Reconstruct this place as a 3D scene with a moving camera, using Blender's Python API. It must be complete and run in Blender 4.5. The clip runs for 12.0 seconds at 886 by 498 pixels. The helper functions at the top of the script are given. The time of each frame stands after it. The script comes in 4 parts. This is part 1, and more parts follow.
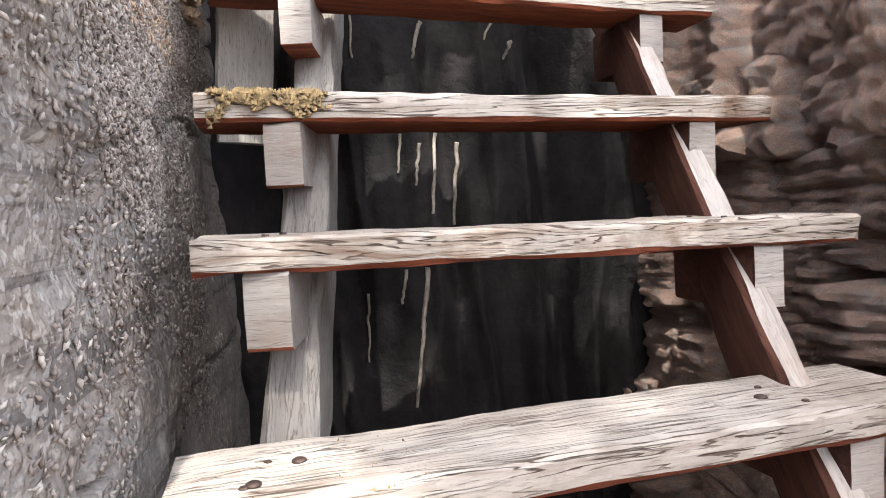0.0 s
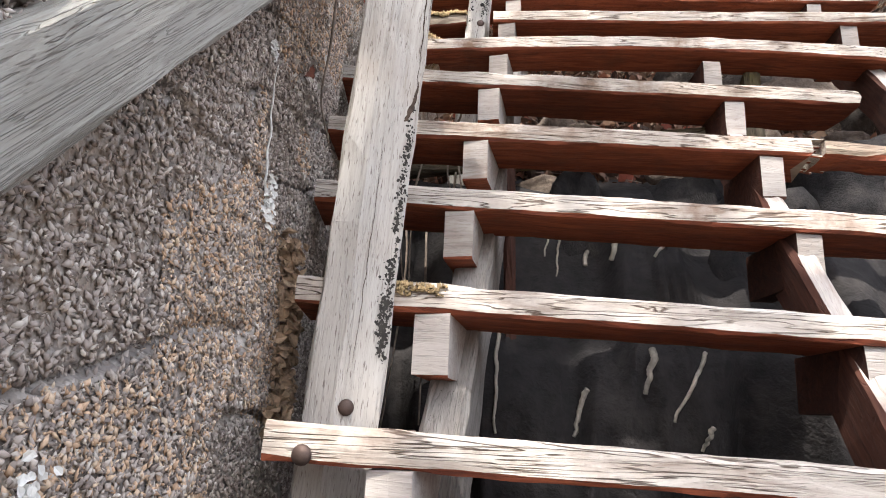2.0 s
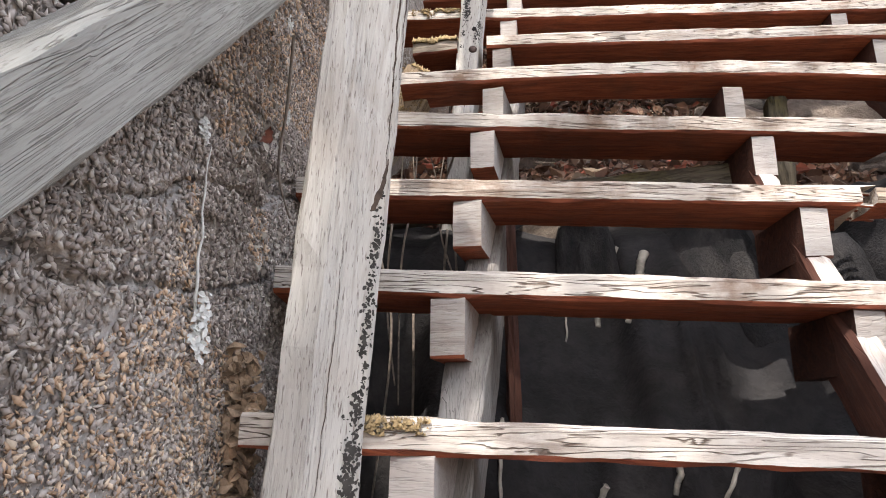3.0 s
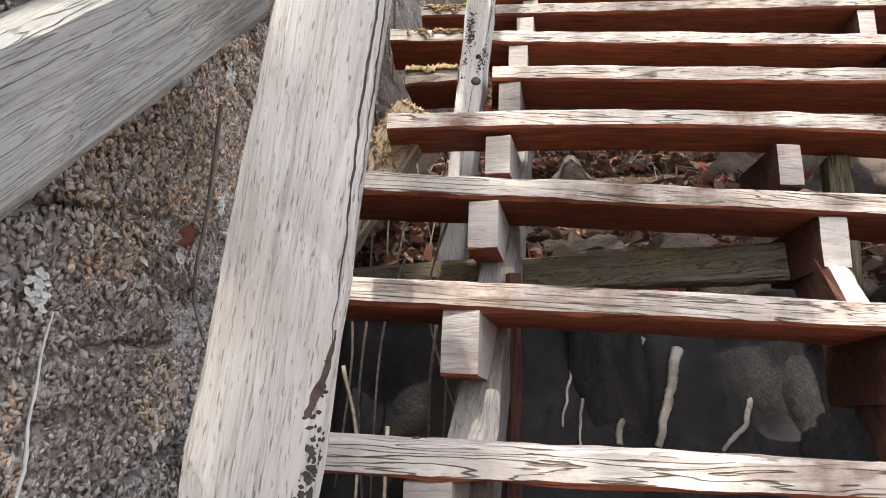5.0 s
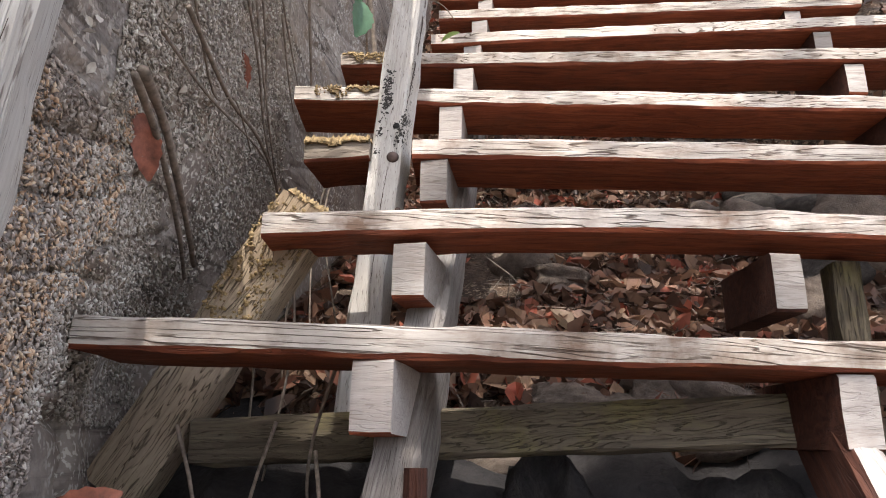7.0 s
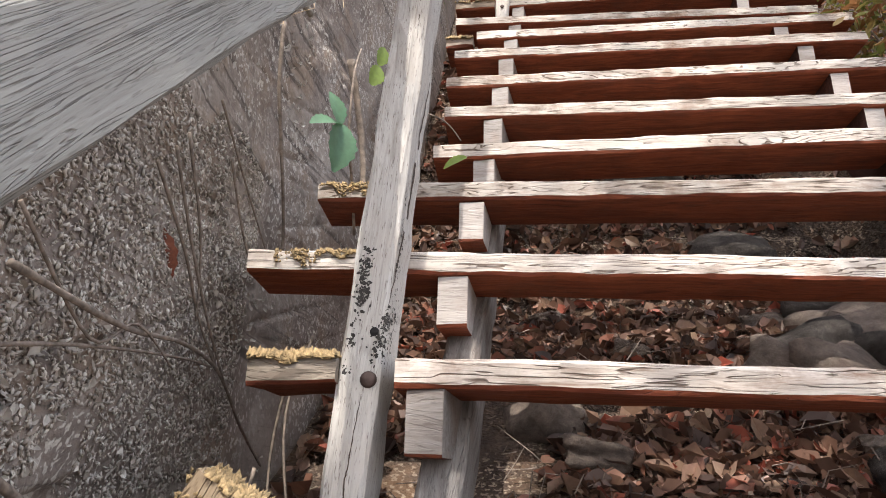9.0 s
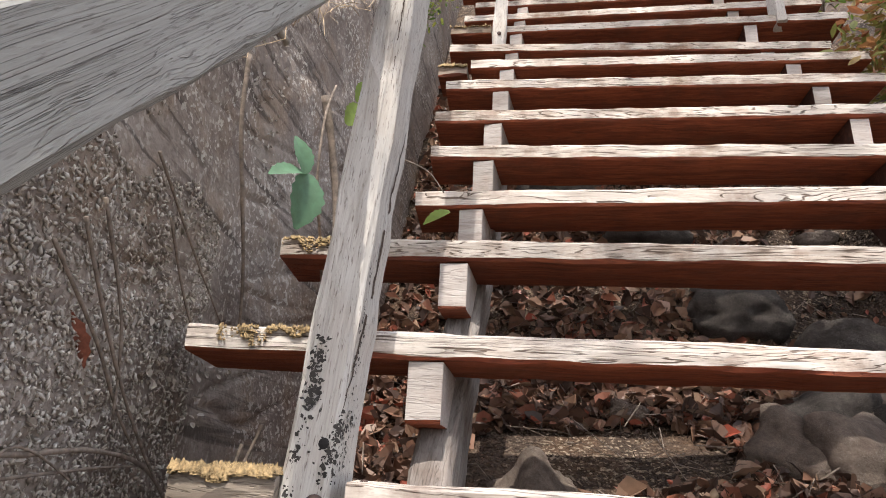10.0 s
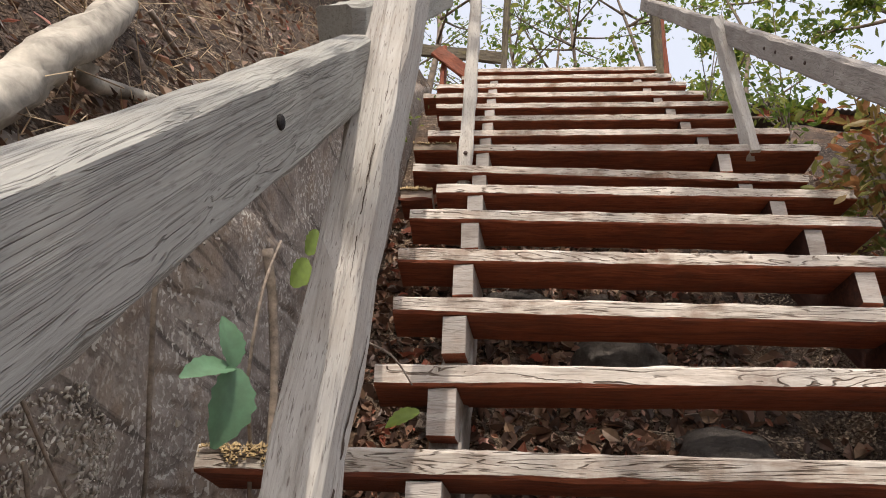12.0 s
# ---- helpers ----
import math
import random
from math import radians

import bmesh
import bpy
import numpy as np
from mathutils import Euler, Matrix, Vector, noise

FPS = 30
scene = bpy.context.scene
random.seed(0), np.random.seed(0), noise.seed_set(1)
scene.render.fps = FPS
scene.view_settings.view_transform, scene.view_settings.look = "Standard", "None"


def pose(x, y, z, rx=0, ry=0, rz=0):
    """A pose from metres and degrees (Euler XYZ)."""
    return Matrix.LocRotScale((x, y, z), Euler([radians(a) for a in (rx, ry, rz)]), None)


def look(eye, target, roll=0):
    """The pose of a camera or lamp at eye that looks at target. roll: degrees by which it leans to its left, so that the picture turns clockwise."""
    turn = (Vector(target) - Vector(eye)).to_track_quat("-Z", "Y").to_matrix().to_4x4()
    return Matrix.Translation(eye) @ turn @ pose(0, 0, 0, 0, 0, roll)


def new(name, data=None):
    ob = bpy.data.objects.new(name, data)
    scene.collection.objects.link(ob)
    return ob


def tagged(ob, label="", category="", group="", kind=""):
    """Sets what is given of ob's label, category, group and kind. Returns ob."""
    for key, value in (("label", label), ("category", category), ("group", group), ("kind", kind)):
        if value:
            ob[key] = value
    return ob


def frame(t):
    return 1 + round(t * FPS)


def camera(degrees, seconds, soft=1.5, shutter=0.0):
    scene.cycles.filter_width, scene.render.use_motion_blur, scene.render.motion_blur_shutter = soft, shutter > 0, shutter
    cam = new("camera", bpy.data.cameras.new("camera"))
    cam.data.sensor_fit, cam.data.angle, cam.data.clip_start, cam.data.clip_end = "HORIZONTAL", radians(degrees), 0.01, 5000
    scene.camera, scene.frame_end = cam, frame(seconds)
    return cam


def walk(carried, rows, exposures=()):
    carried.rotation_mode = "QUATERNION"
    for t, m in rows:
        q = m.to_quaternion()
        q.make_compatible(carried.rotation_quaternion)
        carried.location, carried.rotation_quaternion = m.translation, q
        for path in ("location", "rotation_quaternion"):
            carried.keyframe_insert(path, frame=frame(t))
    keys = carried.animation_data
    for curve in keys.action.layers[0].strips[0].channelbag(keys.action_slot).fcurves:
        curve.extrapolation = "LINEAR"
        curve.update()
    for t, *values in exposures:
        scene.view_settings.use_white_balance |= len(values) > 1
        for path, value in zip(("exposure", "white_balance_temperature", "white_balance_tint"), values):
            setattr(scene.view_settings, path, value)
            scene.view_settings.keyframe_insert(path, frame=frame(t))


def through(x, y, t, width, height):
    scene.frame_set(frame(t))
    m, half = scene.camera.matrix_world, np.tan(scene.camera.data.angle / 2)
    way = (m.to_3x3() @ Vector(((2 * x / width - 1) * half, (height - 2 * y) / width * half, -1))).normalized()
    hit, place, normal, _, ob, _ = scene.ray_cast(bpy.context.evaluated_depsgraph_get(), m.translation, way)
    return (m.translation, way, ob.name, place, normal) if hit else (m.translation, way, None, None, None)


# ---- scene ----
from mathutils.bvhtree import BVHTree

cam = camera(67.5, 12.0, 1.0)
PATH = [  # seconds, eye, target, roll
    (0, (0.052, -0.031, 1.316), (0.19, 1.96, 1.183), -3.0),
    (0.3, (0.078, 0.047, 1.371), (0.087, 2.047, 1.42), -0.7),
    (0.5, (0.097, 0.102, 1.419), (-0.032, 2.094, 1.539), -0.7),
    (1, (0.107, 0.209, 1.553), (-0.215, 2.164, 1.831), 0.1),
    (1.5, (0.083, 0.303, 1.641), (-0.267, 2.219, 2.098), 1.2),
    (2, (0.085, 0.409, 1.774), (-0.245, 2.311, 2.298), 2.5),
    (2.5, (0.066, 0.478, 1.864), (-0.231, 2.387, 2.381), 1.0),
    (3, (0.088, 0.583, 1.982), (-0.263, 2.479, 2.513), 0.8),
    (3.2, (0.107, 0.603, 2.044), (-0.252, 2.501, 2.565), 0.8),
    (4.8, (0.053, 0.813, 2.202), (-0.298, 2.714, 2.714), 2.6),
    (5, (0.054, 0.839, 2.263), (-0.293, 2.741, 2.776), 2.5),
    (5.5, (0.078, 0.908, 2.324), (-0.208, 2.82, 2.835), 1.5),
    (6, (0.116, 1.036, 2.427), (-0.135, 2.954, 2.937), 1.2),
    (6.5, (0.122, 1.106, 2.547), (-0.11, 3.016, 3.093), 1.4),
    (6.7, (0.124, 1.13, 2.553), (-0.115, 3.035, 3.112), 1.4),
    (8.3, (0.065, 1.336, 2.837), (-0.218, 3.221, 3.445), 1.7),
    (8.5, (0.063, 1.37, 2.872), (-0.216, 3.259, 3.468), 1.8),
    (9, (0.106, 1.458, 3.053), (-0.198, 3.327, 3.698), 1.9),
    (9.5, (0.115, 1.514, 3.125), (-0.189, 3.383, 3.769), 3.0),
    (10, (0.117, 1.599, 3.218), (-0.176, 3.455, 3.904), 3.2),
    (10.5, (0.095, 1.67, 3.375), (-0.172, 3.525, 4.073), 3.0),
    (11, (0.088, 1.746, 3.453), (-0.133, 3.582, 4.214), 2.8),
    (11.5, (0.079, 1.798, 3.513), (-0.08, 3.598, 4.37), 2.8),
    (12, (0.046, 1.785, 3.5), (-0.106, 3.547, 4.436), 2.7),
]
EXPOSURES = [(0.0, 0.85, 6200, 11), (2.5, 0.55, 6200, 11), (5.5, 0.45, 6200, 11), (6.5, 0.35, 6200, 12), (8.5, 0.35, 6200, 12), (9.5, 0.2, 6250, 12), (10.5, 0.0, 6300, 12), (12.0, -0.4, 6600, 12)]
walk(cam, [(t, look(eye, target, roll)) for t, eye, target, roll in PATH], EXPOSURES)

# ---- world and sun ----
SUN_EL, SUN_AZ = 56.0, 182.0  # degrees; azimuth clockwise from +y, where the light comes from
world = bpy.data.worlds.new("sky")
scene.world = world
world.use_nodes = True
wn = world.node_tree.nodes
sky = wn.new("ShaderNodeTexSky")
sky.sky_type = "NISHITA"
sky.sun_disc = False
sky.sun_elevation = radians(SUN_EL)
sky.sun_rotation = radians(SUN_AZ)
sky.dust_density = 5.0
wn["Background"].inputs["Strength"].default_value = 0.15
haze = wn.new("ShaderNodeMix")  # thin bright haze over the whole sky
haze.data_type, haze.blend_type = "RGBA", "ADD"
haze.inputs[0].default_value = 1.0
haze.inputs[7].default_value = (6.0, 6.15, 6.4, 1)
world.node_tree.links.new(sky.outputs[0], haze.inputs[6])
world.node_tree.links.new(haze.outputs[2], wn["Background"].inputs["Color"])
sun_data = bpy.data.lights.new("sun", "SUN")
sun_data.energy, sun_data.angle, sun_data.color = 5.0, radians(0.5), (1.0, 0.93, 0.82)
sun = new("sun", sun_data)
sd = Vector((math.sin(radians(SUN_AZ)) * math.cos(radians(SUN_EL)), math.cos(radians(SUN_AZ)) * math.cos(radians(SUN_EL)), math.sin(radians(SUN_EL))))
sun.matrix_world = look(sd * 40, (0, 0, 0))


# ---- small tools ----
def part(name, bm, materials, parent=None, label="", smooth=False):
    """A bmesh as one mesh object, under a thing where a parent is given."""
    me = bpy.data.meshes.new(name)
    bm.to_mesh(me)
    bm.free()
    for m in materials if isinstance(materials, (list, tuple)) else [materials]:
        me.materials.append(m)
    if smooth:
        me.polygons.foreach_set("use_smooth", [True] * len(me.polygons))
    ob = new(name, me)
    if parent:
        ob.parent = parent
    if label:
        ob["label"] = label
    return ob


def sheet(name, verts, faces, materials, parent=None, smooth=True, slots=None):
    me = bpy.data.meshes.new(name)
    me.from_pydata(verts, [], faces)
    for m in materials if isinstance(materials, (list, tuple)) else [materials]:
        me.materials.append(m)
    if slots is not None:
        me.polygons.foreach_set("material_index", slots)
    if smooth:
        me.polygons.foreach_set("use_smooth", [True] * len(me.polygons))
    me.update()
    ob = new(name, me)
    if parent:
        ob.parent = parent
    return ob


def lattice(ix, iy, iz, seed):
    h = (ix * 374761393 + iy * 668265263 + iz * 2147483647 + seed * 144269504) & 0xFFFFFFFF
    h = ((h ^ (h >> 13)) * 1274126177) & 0xFFFFFFFF
    return ((h ^ (h >> 16)) & 0xFFFF) / 65535.0


def vnoise(x, y, z, seed=0):
    """Value noise, 0 to 1, for arrays."""
    x, y, z = np.broadcast_arrays(np.asarray(x, float), np.asarray(y, float), np.asarray(z, float))
    x0, y0, z0 = np.floor(x).astype(np.int64), np.floor(y).astype(np.int64), np.floor(z).astype(np.int64)
    fx, fy, fz = x - x0, y - y0, z - z0
    fx, fy, fz = fx * fx * (3 - 2 * fx), fy * fy * (3 - 2 * fy), fz * fz * (3 - 2 * fz)
    out = 0.0
    for a in (0, 1):
        for b in (0, 1):
            for c in (0, 1):
                w = (fx if a else 1 - fx) * (fy if b else 1 - fy) * (fz if c else 1 - fz)
                out = out + w * lattice(x0 + a, y0 + b, z0 + c, seed)
    return out


def fbm(x, y, z, octaves=4, seed=0):
    total, amp, norm = 0.0, 1.0, 0.0
    for o in range(octaves):
        total = total + amp * (vnoise(x * 2 ** o, y * 2 ** o, z * 2 ** o, seed + o) - 0.5)
        norm += amp
        amp *= 0.5
    return total / norm


def grid_faces(n, m):
    """Quads of a grid of n rows of m points."""
    i = np.arange(n - 1)[:, None] * m + np.arange(m - 1)[None, :]
    i = i.ravel()
    return np.stack([i, i + 1, i + m + 1, i + m], 1).tolist()


# ---- materials ----
def material(name):
    m = bpy.data.materials.new(name)
    m.use_nodes = True
    nt = m.node_tree
    return m, nt, nt.nodes["Principled BSDF"]


def node(nt, kind, **values):
    n = nt.nodes.new(kind)
    for key, value in values.items():
        key = key.replace("_", " ")
        n.inputs[key].default_value = value
    return n


def ramp(nt, source, stops):
    r = nt.nodes.new("ShaderNodeValToRGB")
    els = r.color_ramp.elements
    while len(els) < len(stops):
        els.new(0.5)
    for e, (p, c) in zip(els, stops):
        e.position = p
        e.color = (*c, 1) if len(c) == 3 else c
    nt.links.new(source, r.inputs[0])
    return r.outputs[0]


def mix(nt, fac, a, b, kind="MIX"):
    n = nt.nodes.new("ShaderNodeMix")
    n.data_type, n.blend_type = "RGBA", kind
    for socket, value in ((n.inputs[0], fac), (n.inputs[6], a), (n.inputs[7], b)):
        if hasattr(value, "is_linked"):
            nt.links.new(value, socket)
        else:
            socket.default_value = value if isinstance(value, (int, float)) else (*value, 1)
    return n.outputs[2]


def coords(nt, scale, kind="Object", random_shift=True):
    """Object coordinates, stretched, and shifted at random from piece to piece."""
    tc = nt.nodes.new("ShaderNodeTexCoord")
    out = tc.outputs[kind]
    if random_shift:
        info = nt.nodes.new("ShaderNodeObjectInfo")
        mul = nt.nodes.new("ShaderNodeVectorMath")
        mul.operation = "MULTIPLY_ADD"
        comb = nt.nodes.new("ShaderNodeCombineXYZ")
        for i, k in enumerate((13.0, 7.0, 29.0)):
            mm = nt.nodes.new("ShaderNodeMath")
            mm.operation = "MULTIPLY"
            mm.inputs[1].default_value = k
            nt.links.new(info.outputs["Random"], mm.inputs[0])
            nt.links.new(mm.outputs[0], comb.inputs[i])
        mul.inputs[1].default_value = (1, 1, 1)
        nt.links.new(out, mul.inputs[0])
        nt.links.new(comb.outputs[0], mul.inputs[2])
        out = mul.outputs[0]
    mp = nt.nodes.new("ShaderNodeMapping")
    mp.inputs["Scale"].default_value = scale
    nt.links.new(out, mp.inputs[0])
    return mp.outputs[0]


def tex(nt, vector, scale, detail=6, rough=0.6, distortion=0.0):
    n = node(nt, "ShaderNodeTexNoise", Scale=scale, Detail=detail, Roughness=rough, Distortion=distortion)
    nt.links.new(vector, n.inputs["Vector"])
    return n.outputs[0]


def bump(nt, bsdf, height, strength, distance, prior=None):
    b = node(nt, "ShaderNodeBump", Strength=strength, Distance=distance)
    nt.links.new(height, b.inputs["Height"])
    if prior:
        nt.links.new(prior, b.inputs["Normal"])
    nt.links.new(b.outputs[0], bsdf.inputs["Normal"])
    return b.outputs[0]



def wood(name, pale, mid, dark, crack, rough=0.8, stain=(0.25, 0.13, 0.07), stain_amount=0.25, grain=46.0, checks=0.5, pores=0.3, tone=0.25, bleach=0.45, dash=9.0, ring=1.0):
    """Weathered timber: grain along its local x, dark checks, short pores, stains, and a tone of its own for each piece."""
    m, nt, b = material(name)
    L = nt.links
    v = coords(nt, (1, 1, 1))
    g1 = tex(nt, coords(nt, (5.0, grain, grain)), 1.0, 8, 0.66, 1.4)
    g2 = tex(nt, coords(nt, (6, 260, 260)), 1.0, 3, 0.6, 0.2)
    base = ramp(nt, g1, [(0.30, dark), (0.46, mid), (0.64, pale)])
    blot = tex(nt, v, 6.0, 6, 0.68)
    patch = tex(nt, v, 1.7, 3, 0.6)
    wear = ramp(nt, blot, [(0.50, (0, 0, 0)), (0.68, (1, 1, 1))])
    amount = nt.nodes.new("ShaderNodeMath")
    amount.operation = "MULTIPLY"
    amount.inputs[1].default_value = min(1.0, stain_amount * 2)
    L.new(wear, amount.inputs[0])
    base = mix(nt, amount.outputs[0], base, stain)
    base = mix(nt, ramp(nt, patch, [(0.40, (0, 0, 0)), (0.62, (bleach,) * 3)]), base, mix(nt, 0.5, pale, (0.55, 0.53, 0.5)))
    rings = tex(nt, coords(nt, (ring, grain * 0.22, grain * 0.22)), 1.0, 5, 0.55, 0.6)
    wave = nt.nodes.new("ShaderNodeMath")
    wave.operation = "MULTIPLY"
    wave.inputs[1].default_value = 56.0
    L.new(rings, wave.inputs[0])
    fold = nt.nodes.new("ShaderNodeMath")
    fold.operation = "PINGPONG"
    fold.inputs[1].default_value = 1.0
    L.new(wave.outputs[0], fold.inputs[0])
    line = ramp(nt, fold.outputs[0], [(0.0, (1, 1, 1)), (0.12, (0.8, 0.8, 0.8)), (0.26, (0, 0, 0))])
    gate = ramp(nt, tex(nt, coords(nt, (dash, 50, 50)), 1.0, 4, 0.65), [(0.36, (0, 0, 0)), (0.52, (checks, checks, checks))])
    line = mix(nt, 1.0, line, gate, "MULTIPLY")
    base = mix(nt, line, base, crack)
    pr = tex(nt, coords(nt, (50, 420, 420)), 1.0, 2, 0.5)
    pore = ramp(nt, pr, [(0.30, (pores, pores, pores)), (0.40, (0, 0, 0))])
    base = mix(nt, pore, base, crack)
    info = nt.nodes.new("ShaderNodeObjectInfo")
    hsv = nt.nodes.new("ShaderNodeHueSaturation")
    mr = node(nt, "ShaderNodeMapRange")
    mr.inputs[3].default_value, mr.inputs[4].default_value = 1 - tone, 1 + tone
    L.new(info.outputs["Random"], mr.inputs[0])
    L.new(mr.outputs[0], hsv.inputs["Value"])
    L.new(base, hsv.inputs["Color"])
    L.new(hsv.outputs[0], b.inputs["Base Color"])
    b.inputs["Roughness"].default_value = rough
    b.inputs["Specular IOR Level"].default_value = 0.25
    first = bump(nt, b, g1, 0.55, 0.004)
    inv = nt.nodes.new("ShaderNodeMath")
    inv.operation = "SUBTRACT"
    inv.inputs[0].default_value = 1.0
    L.new(line, inv.inputs[1])
    second = bump(nt, b, inv.outputs[0], 0.9, 0.005, first)
    bump(nt, b, g2, 0.3, 0.001, second)
    return m


M_TREAD = wood("weathered_tread_wood", (0.66, 0.60, 0.53), (0.48, 0.41, 0.345), (0.25, 0.165, 0.115), (0.11, 0.075, 0.055), 0.8, (0.21, 0.13, 0.085), 0.5, checks=0.95, dash=6.0, ring=0.6)
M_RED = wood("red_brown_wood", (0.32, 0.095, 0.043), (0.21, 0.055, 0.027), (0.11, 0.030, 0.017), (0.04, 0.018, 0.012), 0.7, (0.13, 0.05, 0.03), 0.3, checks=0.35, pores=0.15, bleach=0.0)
M_POST = wood("grey_post_wood", (0.55, 0.525, 0.485), (0.47, 0.44, 0.40), (0.35, 0.31, 0.27), (0.12, 0.09, 0.075), 0.85, (0.43, 0.35, 0.28), 0.18, grain=90.0, checks=0.14, pores=0.7, tone=0.06, dash=2.0, ring=0.4)
M_RAIL = wood("grey_rail_wood", (0.41, 0.40, 0.36), (0.33, 0.32, 0.285), (0.23, 0.212, 0.185), (0.10, 0.085, 0.07), 0.85, (0.33, 0.29, 0.24), 0.15, grain=120.0, checks=0.42, pores=0.4, tone=0.06, dash=1.5, ring=0.35)
M_BLOCK = wood("grey_block_wood", (0.42, 0.385, 0.355), (0.33, 0.29, 0.26), (0.20, 0.16, 0.14), (0.08, 0.06, 0.05), 0.85, (0.28, 0.19, 0.14), 0.3, checks=0.15)
M_END = wood("tread_end_wood", (0.34, 0.28, 0.21), (0.25, 0.19, 0.14), (0.12, 0.085, 0.06), (0.04, 0.03, 0.022))
M_STRING = wood("grey_stringer_wood", (0.30, 0.275, 0.25), (0.22, 0.195, 0.175), (0.12, 0.10, 0.09), (0.05, 0.04, 0.035), 0.9, (0.14, 0.10, 0.08), 0.3, checks=0.3)
M_TAN = wood("tan_plank_wood", (0.60, 0.47, 0.32), (0.47, 0.35, 0.23), (0.20, 0.145, 0.095), (0.07, 0.05, 0.035), 0.9, (0.24, 0.18, 0.08), 0.22, checks=0.8)
M_MOSSY = wood("mossy_old_wood", (0.15, 0.125, 0.085), (0.095, 0.077, 0.055), (0.05, 0.04, 0.03), (0.05, 0.04, 0.03), 0.95, (0.17, 0.15, 0.05), 0.35, checks=0.8, bleach=0.08)


# Brown wood darkened so that its colour holds the shade under the treads.
M_SHADE_WOOD = wood("shaded_brown_wood", (0.09, 0.036, 0.023), (0.055, 0.022, 0.015), (0.03, 0.012, 0.008), (0.02, 0.01, 0.008), 0.75, (0.06, 0.025, 0.017), 0.3, checks=0.3, pores=0.1, bleach=0.0)


def plain(name, colour, rough=0.6, metal=0.0, vary=0.25, scale=40.0, bumped=0.002):
    m, nt, b = material(name)
    n = tex(nt, coords(nt, (1, 1, 1)), scale, 5, 0.65)
    dark = tuple(c * (1 - vary * 2) for c in colour)
    light = tuple(min(1, c * (1 + vary)) for c in colour)
    nt.links.new(ramp(nt, n, [(0.3, dark), (0.7, light)]), b.inputs["Base Color"])
    b.inputs["Roughness"].default_value, b.inputs["Metallic"].default_value = rough, metal
    bump(nt, b, n, 0.5, bumped)
    return m


def foliage(name, stops, rough=0.55, through=0.35):
    """Leaves: a colour of its own for each leaf of the mesh, some light through it."""
    m, nt, b = material(name)
    geo = nt.nodes.new("ShaderNodeNewGeometry")
    col = ramp(nt, geo.outputs["Random Per Island"], stops)
    n = tex(nt, coords(nt, (1, 1, 1)), 60, 3, 0.6)
    col = mix(nt, ramp(nt, n, [(0.35, (0, 0, 0)), (0.65, (0.5, 0.5, 0.5))]), col, mix(nt, 0.5, col, (0.05, 0.035, 0.02)))
    nt.links.new(col, b.inputs["Base Color"])
    b.inputs["Roughness"].default_value = rough
    if through:
        tr = nt.nodes.new("ShaderNodeBsdfTranslucent")
        nt.links.new(col, tr.inputs["Color"])
        ms = nt.nodes.new("ShaderNodeMixShader")
        ms.inputs[0].default_value = through
        nt.links.new(b.outputs[0], ms.inputs[1])
        nt.links.new(tr.outputs[0], ms.inputs[2])
        nt.links.new(ms.outputs[0], nt.nodes["Material Output"].inputs["Surface"])
    return m


M_IRON = plain("rusty_iron", (0.10, 0.07, 0.06), 0.6, 0.7)
M_MOSS = plain("yellow_moss", (0.38, 0.27, 0.135), 0.95, 0, 0.4, 90, 0.004)
M_ROOT_STREAK = plain("pale_root_bark", (0.22, 0.163, 0.122), 0.9, 0, 0.5, 50, 0.003)
M_TWIG = plain("grey_twig", (0.25, 0.20, 0.16), 0.9, 0, 0.3, 60, 0.002)
# Bark of the bank roots, and the pale colour of the sunlit streaks.
M_ROOT_STREAK = plain("pale_bark_streak", (0.42, 0.38, 0.32), 0.9, 0, 0.35, 14, 0.006)
M_BARK = plain("tree_bark", (0.22, 0.17, 0.13), 0.9, 0, 0.35, 10, 0.01)
M_DROP = plain("white_lichen", (0.75, 0.74, 0.70), 0.9, 0, 0.1, 80, 0.002)
M_STRAW = plain("dry_straw", (0.48, 0.36, 0.23), 0.8, 0, 0.3, 60, 0.001)
M_BLACK = plain("black_lichen", (0.05, 0.045, 0.04), 0.95, 0, 0.3, 80, 0.001)
M_OCHRE = plain("ochre_fungus", (0.50, 0.36, 0.24), 0.95, 0, 0.4, 50, 0.006)
M_LITTER = foliage("dead_leaves", [(0.0, (0.05, 0.03, 0.024)), (0.3, (0.12, 0.065, 0.045)), (0.6, (0.20, 0.105, 0.068)), (0.8, (0.32, 0.21, 0.14)), (0.93, (0.32, 0.07, 0.04)), (1.0, (0.44, 0.34, 0.25))], 0.5, 0.15)
M_GREEN = foliage("green_leaves", [(0.0, (0.09, 0.17, 0.03)), (0.5, (0.21, 0.30, 0.05)), (1.0, (0.40, 0.40, 0.08))], 0.5, 0.45)
M_TEAL = foliage("grey_green_leaves", [(0.0, (0.10, 0.22, 0.12)), (1.0, (0.16, 0.30, 0.17))], 0.5, 0.25)
M_BUSH = foliage("reddish_bush_leaves", [(0.0, (0.18, 0.22, 0.05)), (0.4, (0.32, 0.31, 0.08)), (0.7, (0.42, 0.24, 0.09)), (1.0, (0.46, 0.15, 0.08))], 0.5, 0.45)



def mix3(a, b, f):
    return tuple(p * (1 - f) + q * f for p, q in zip(a, b))


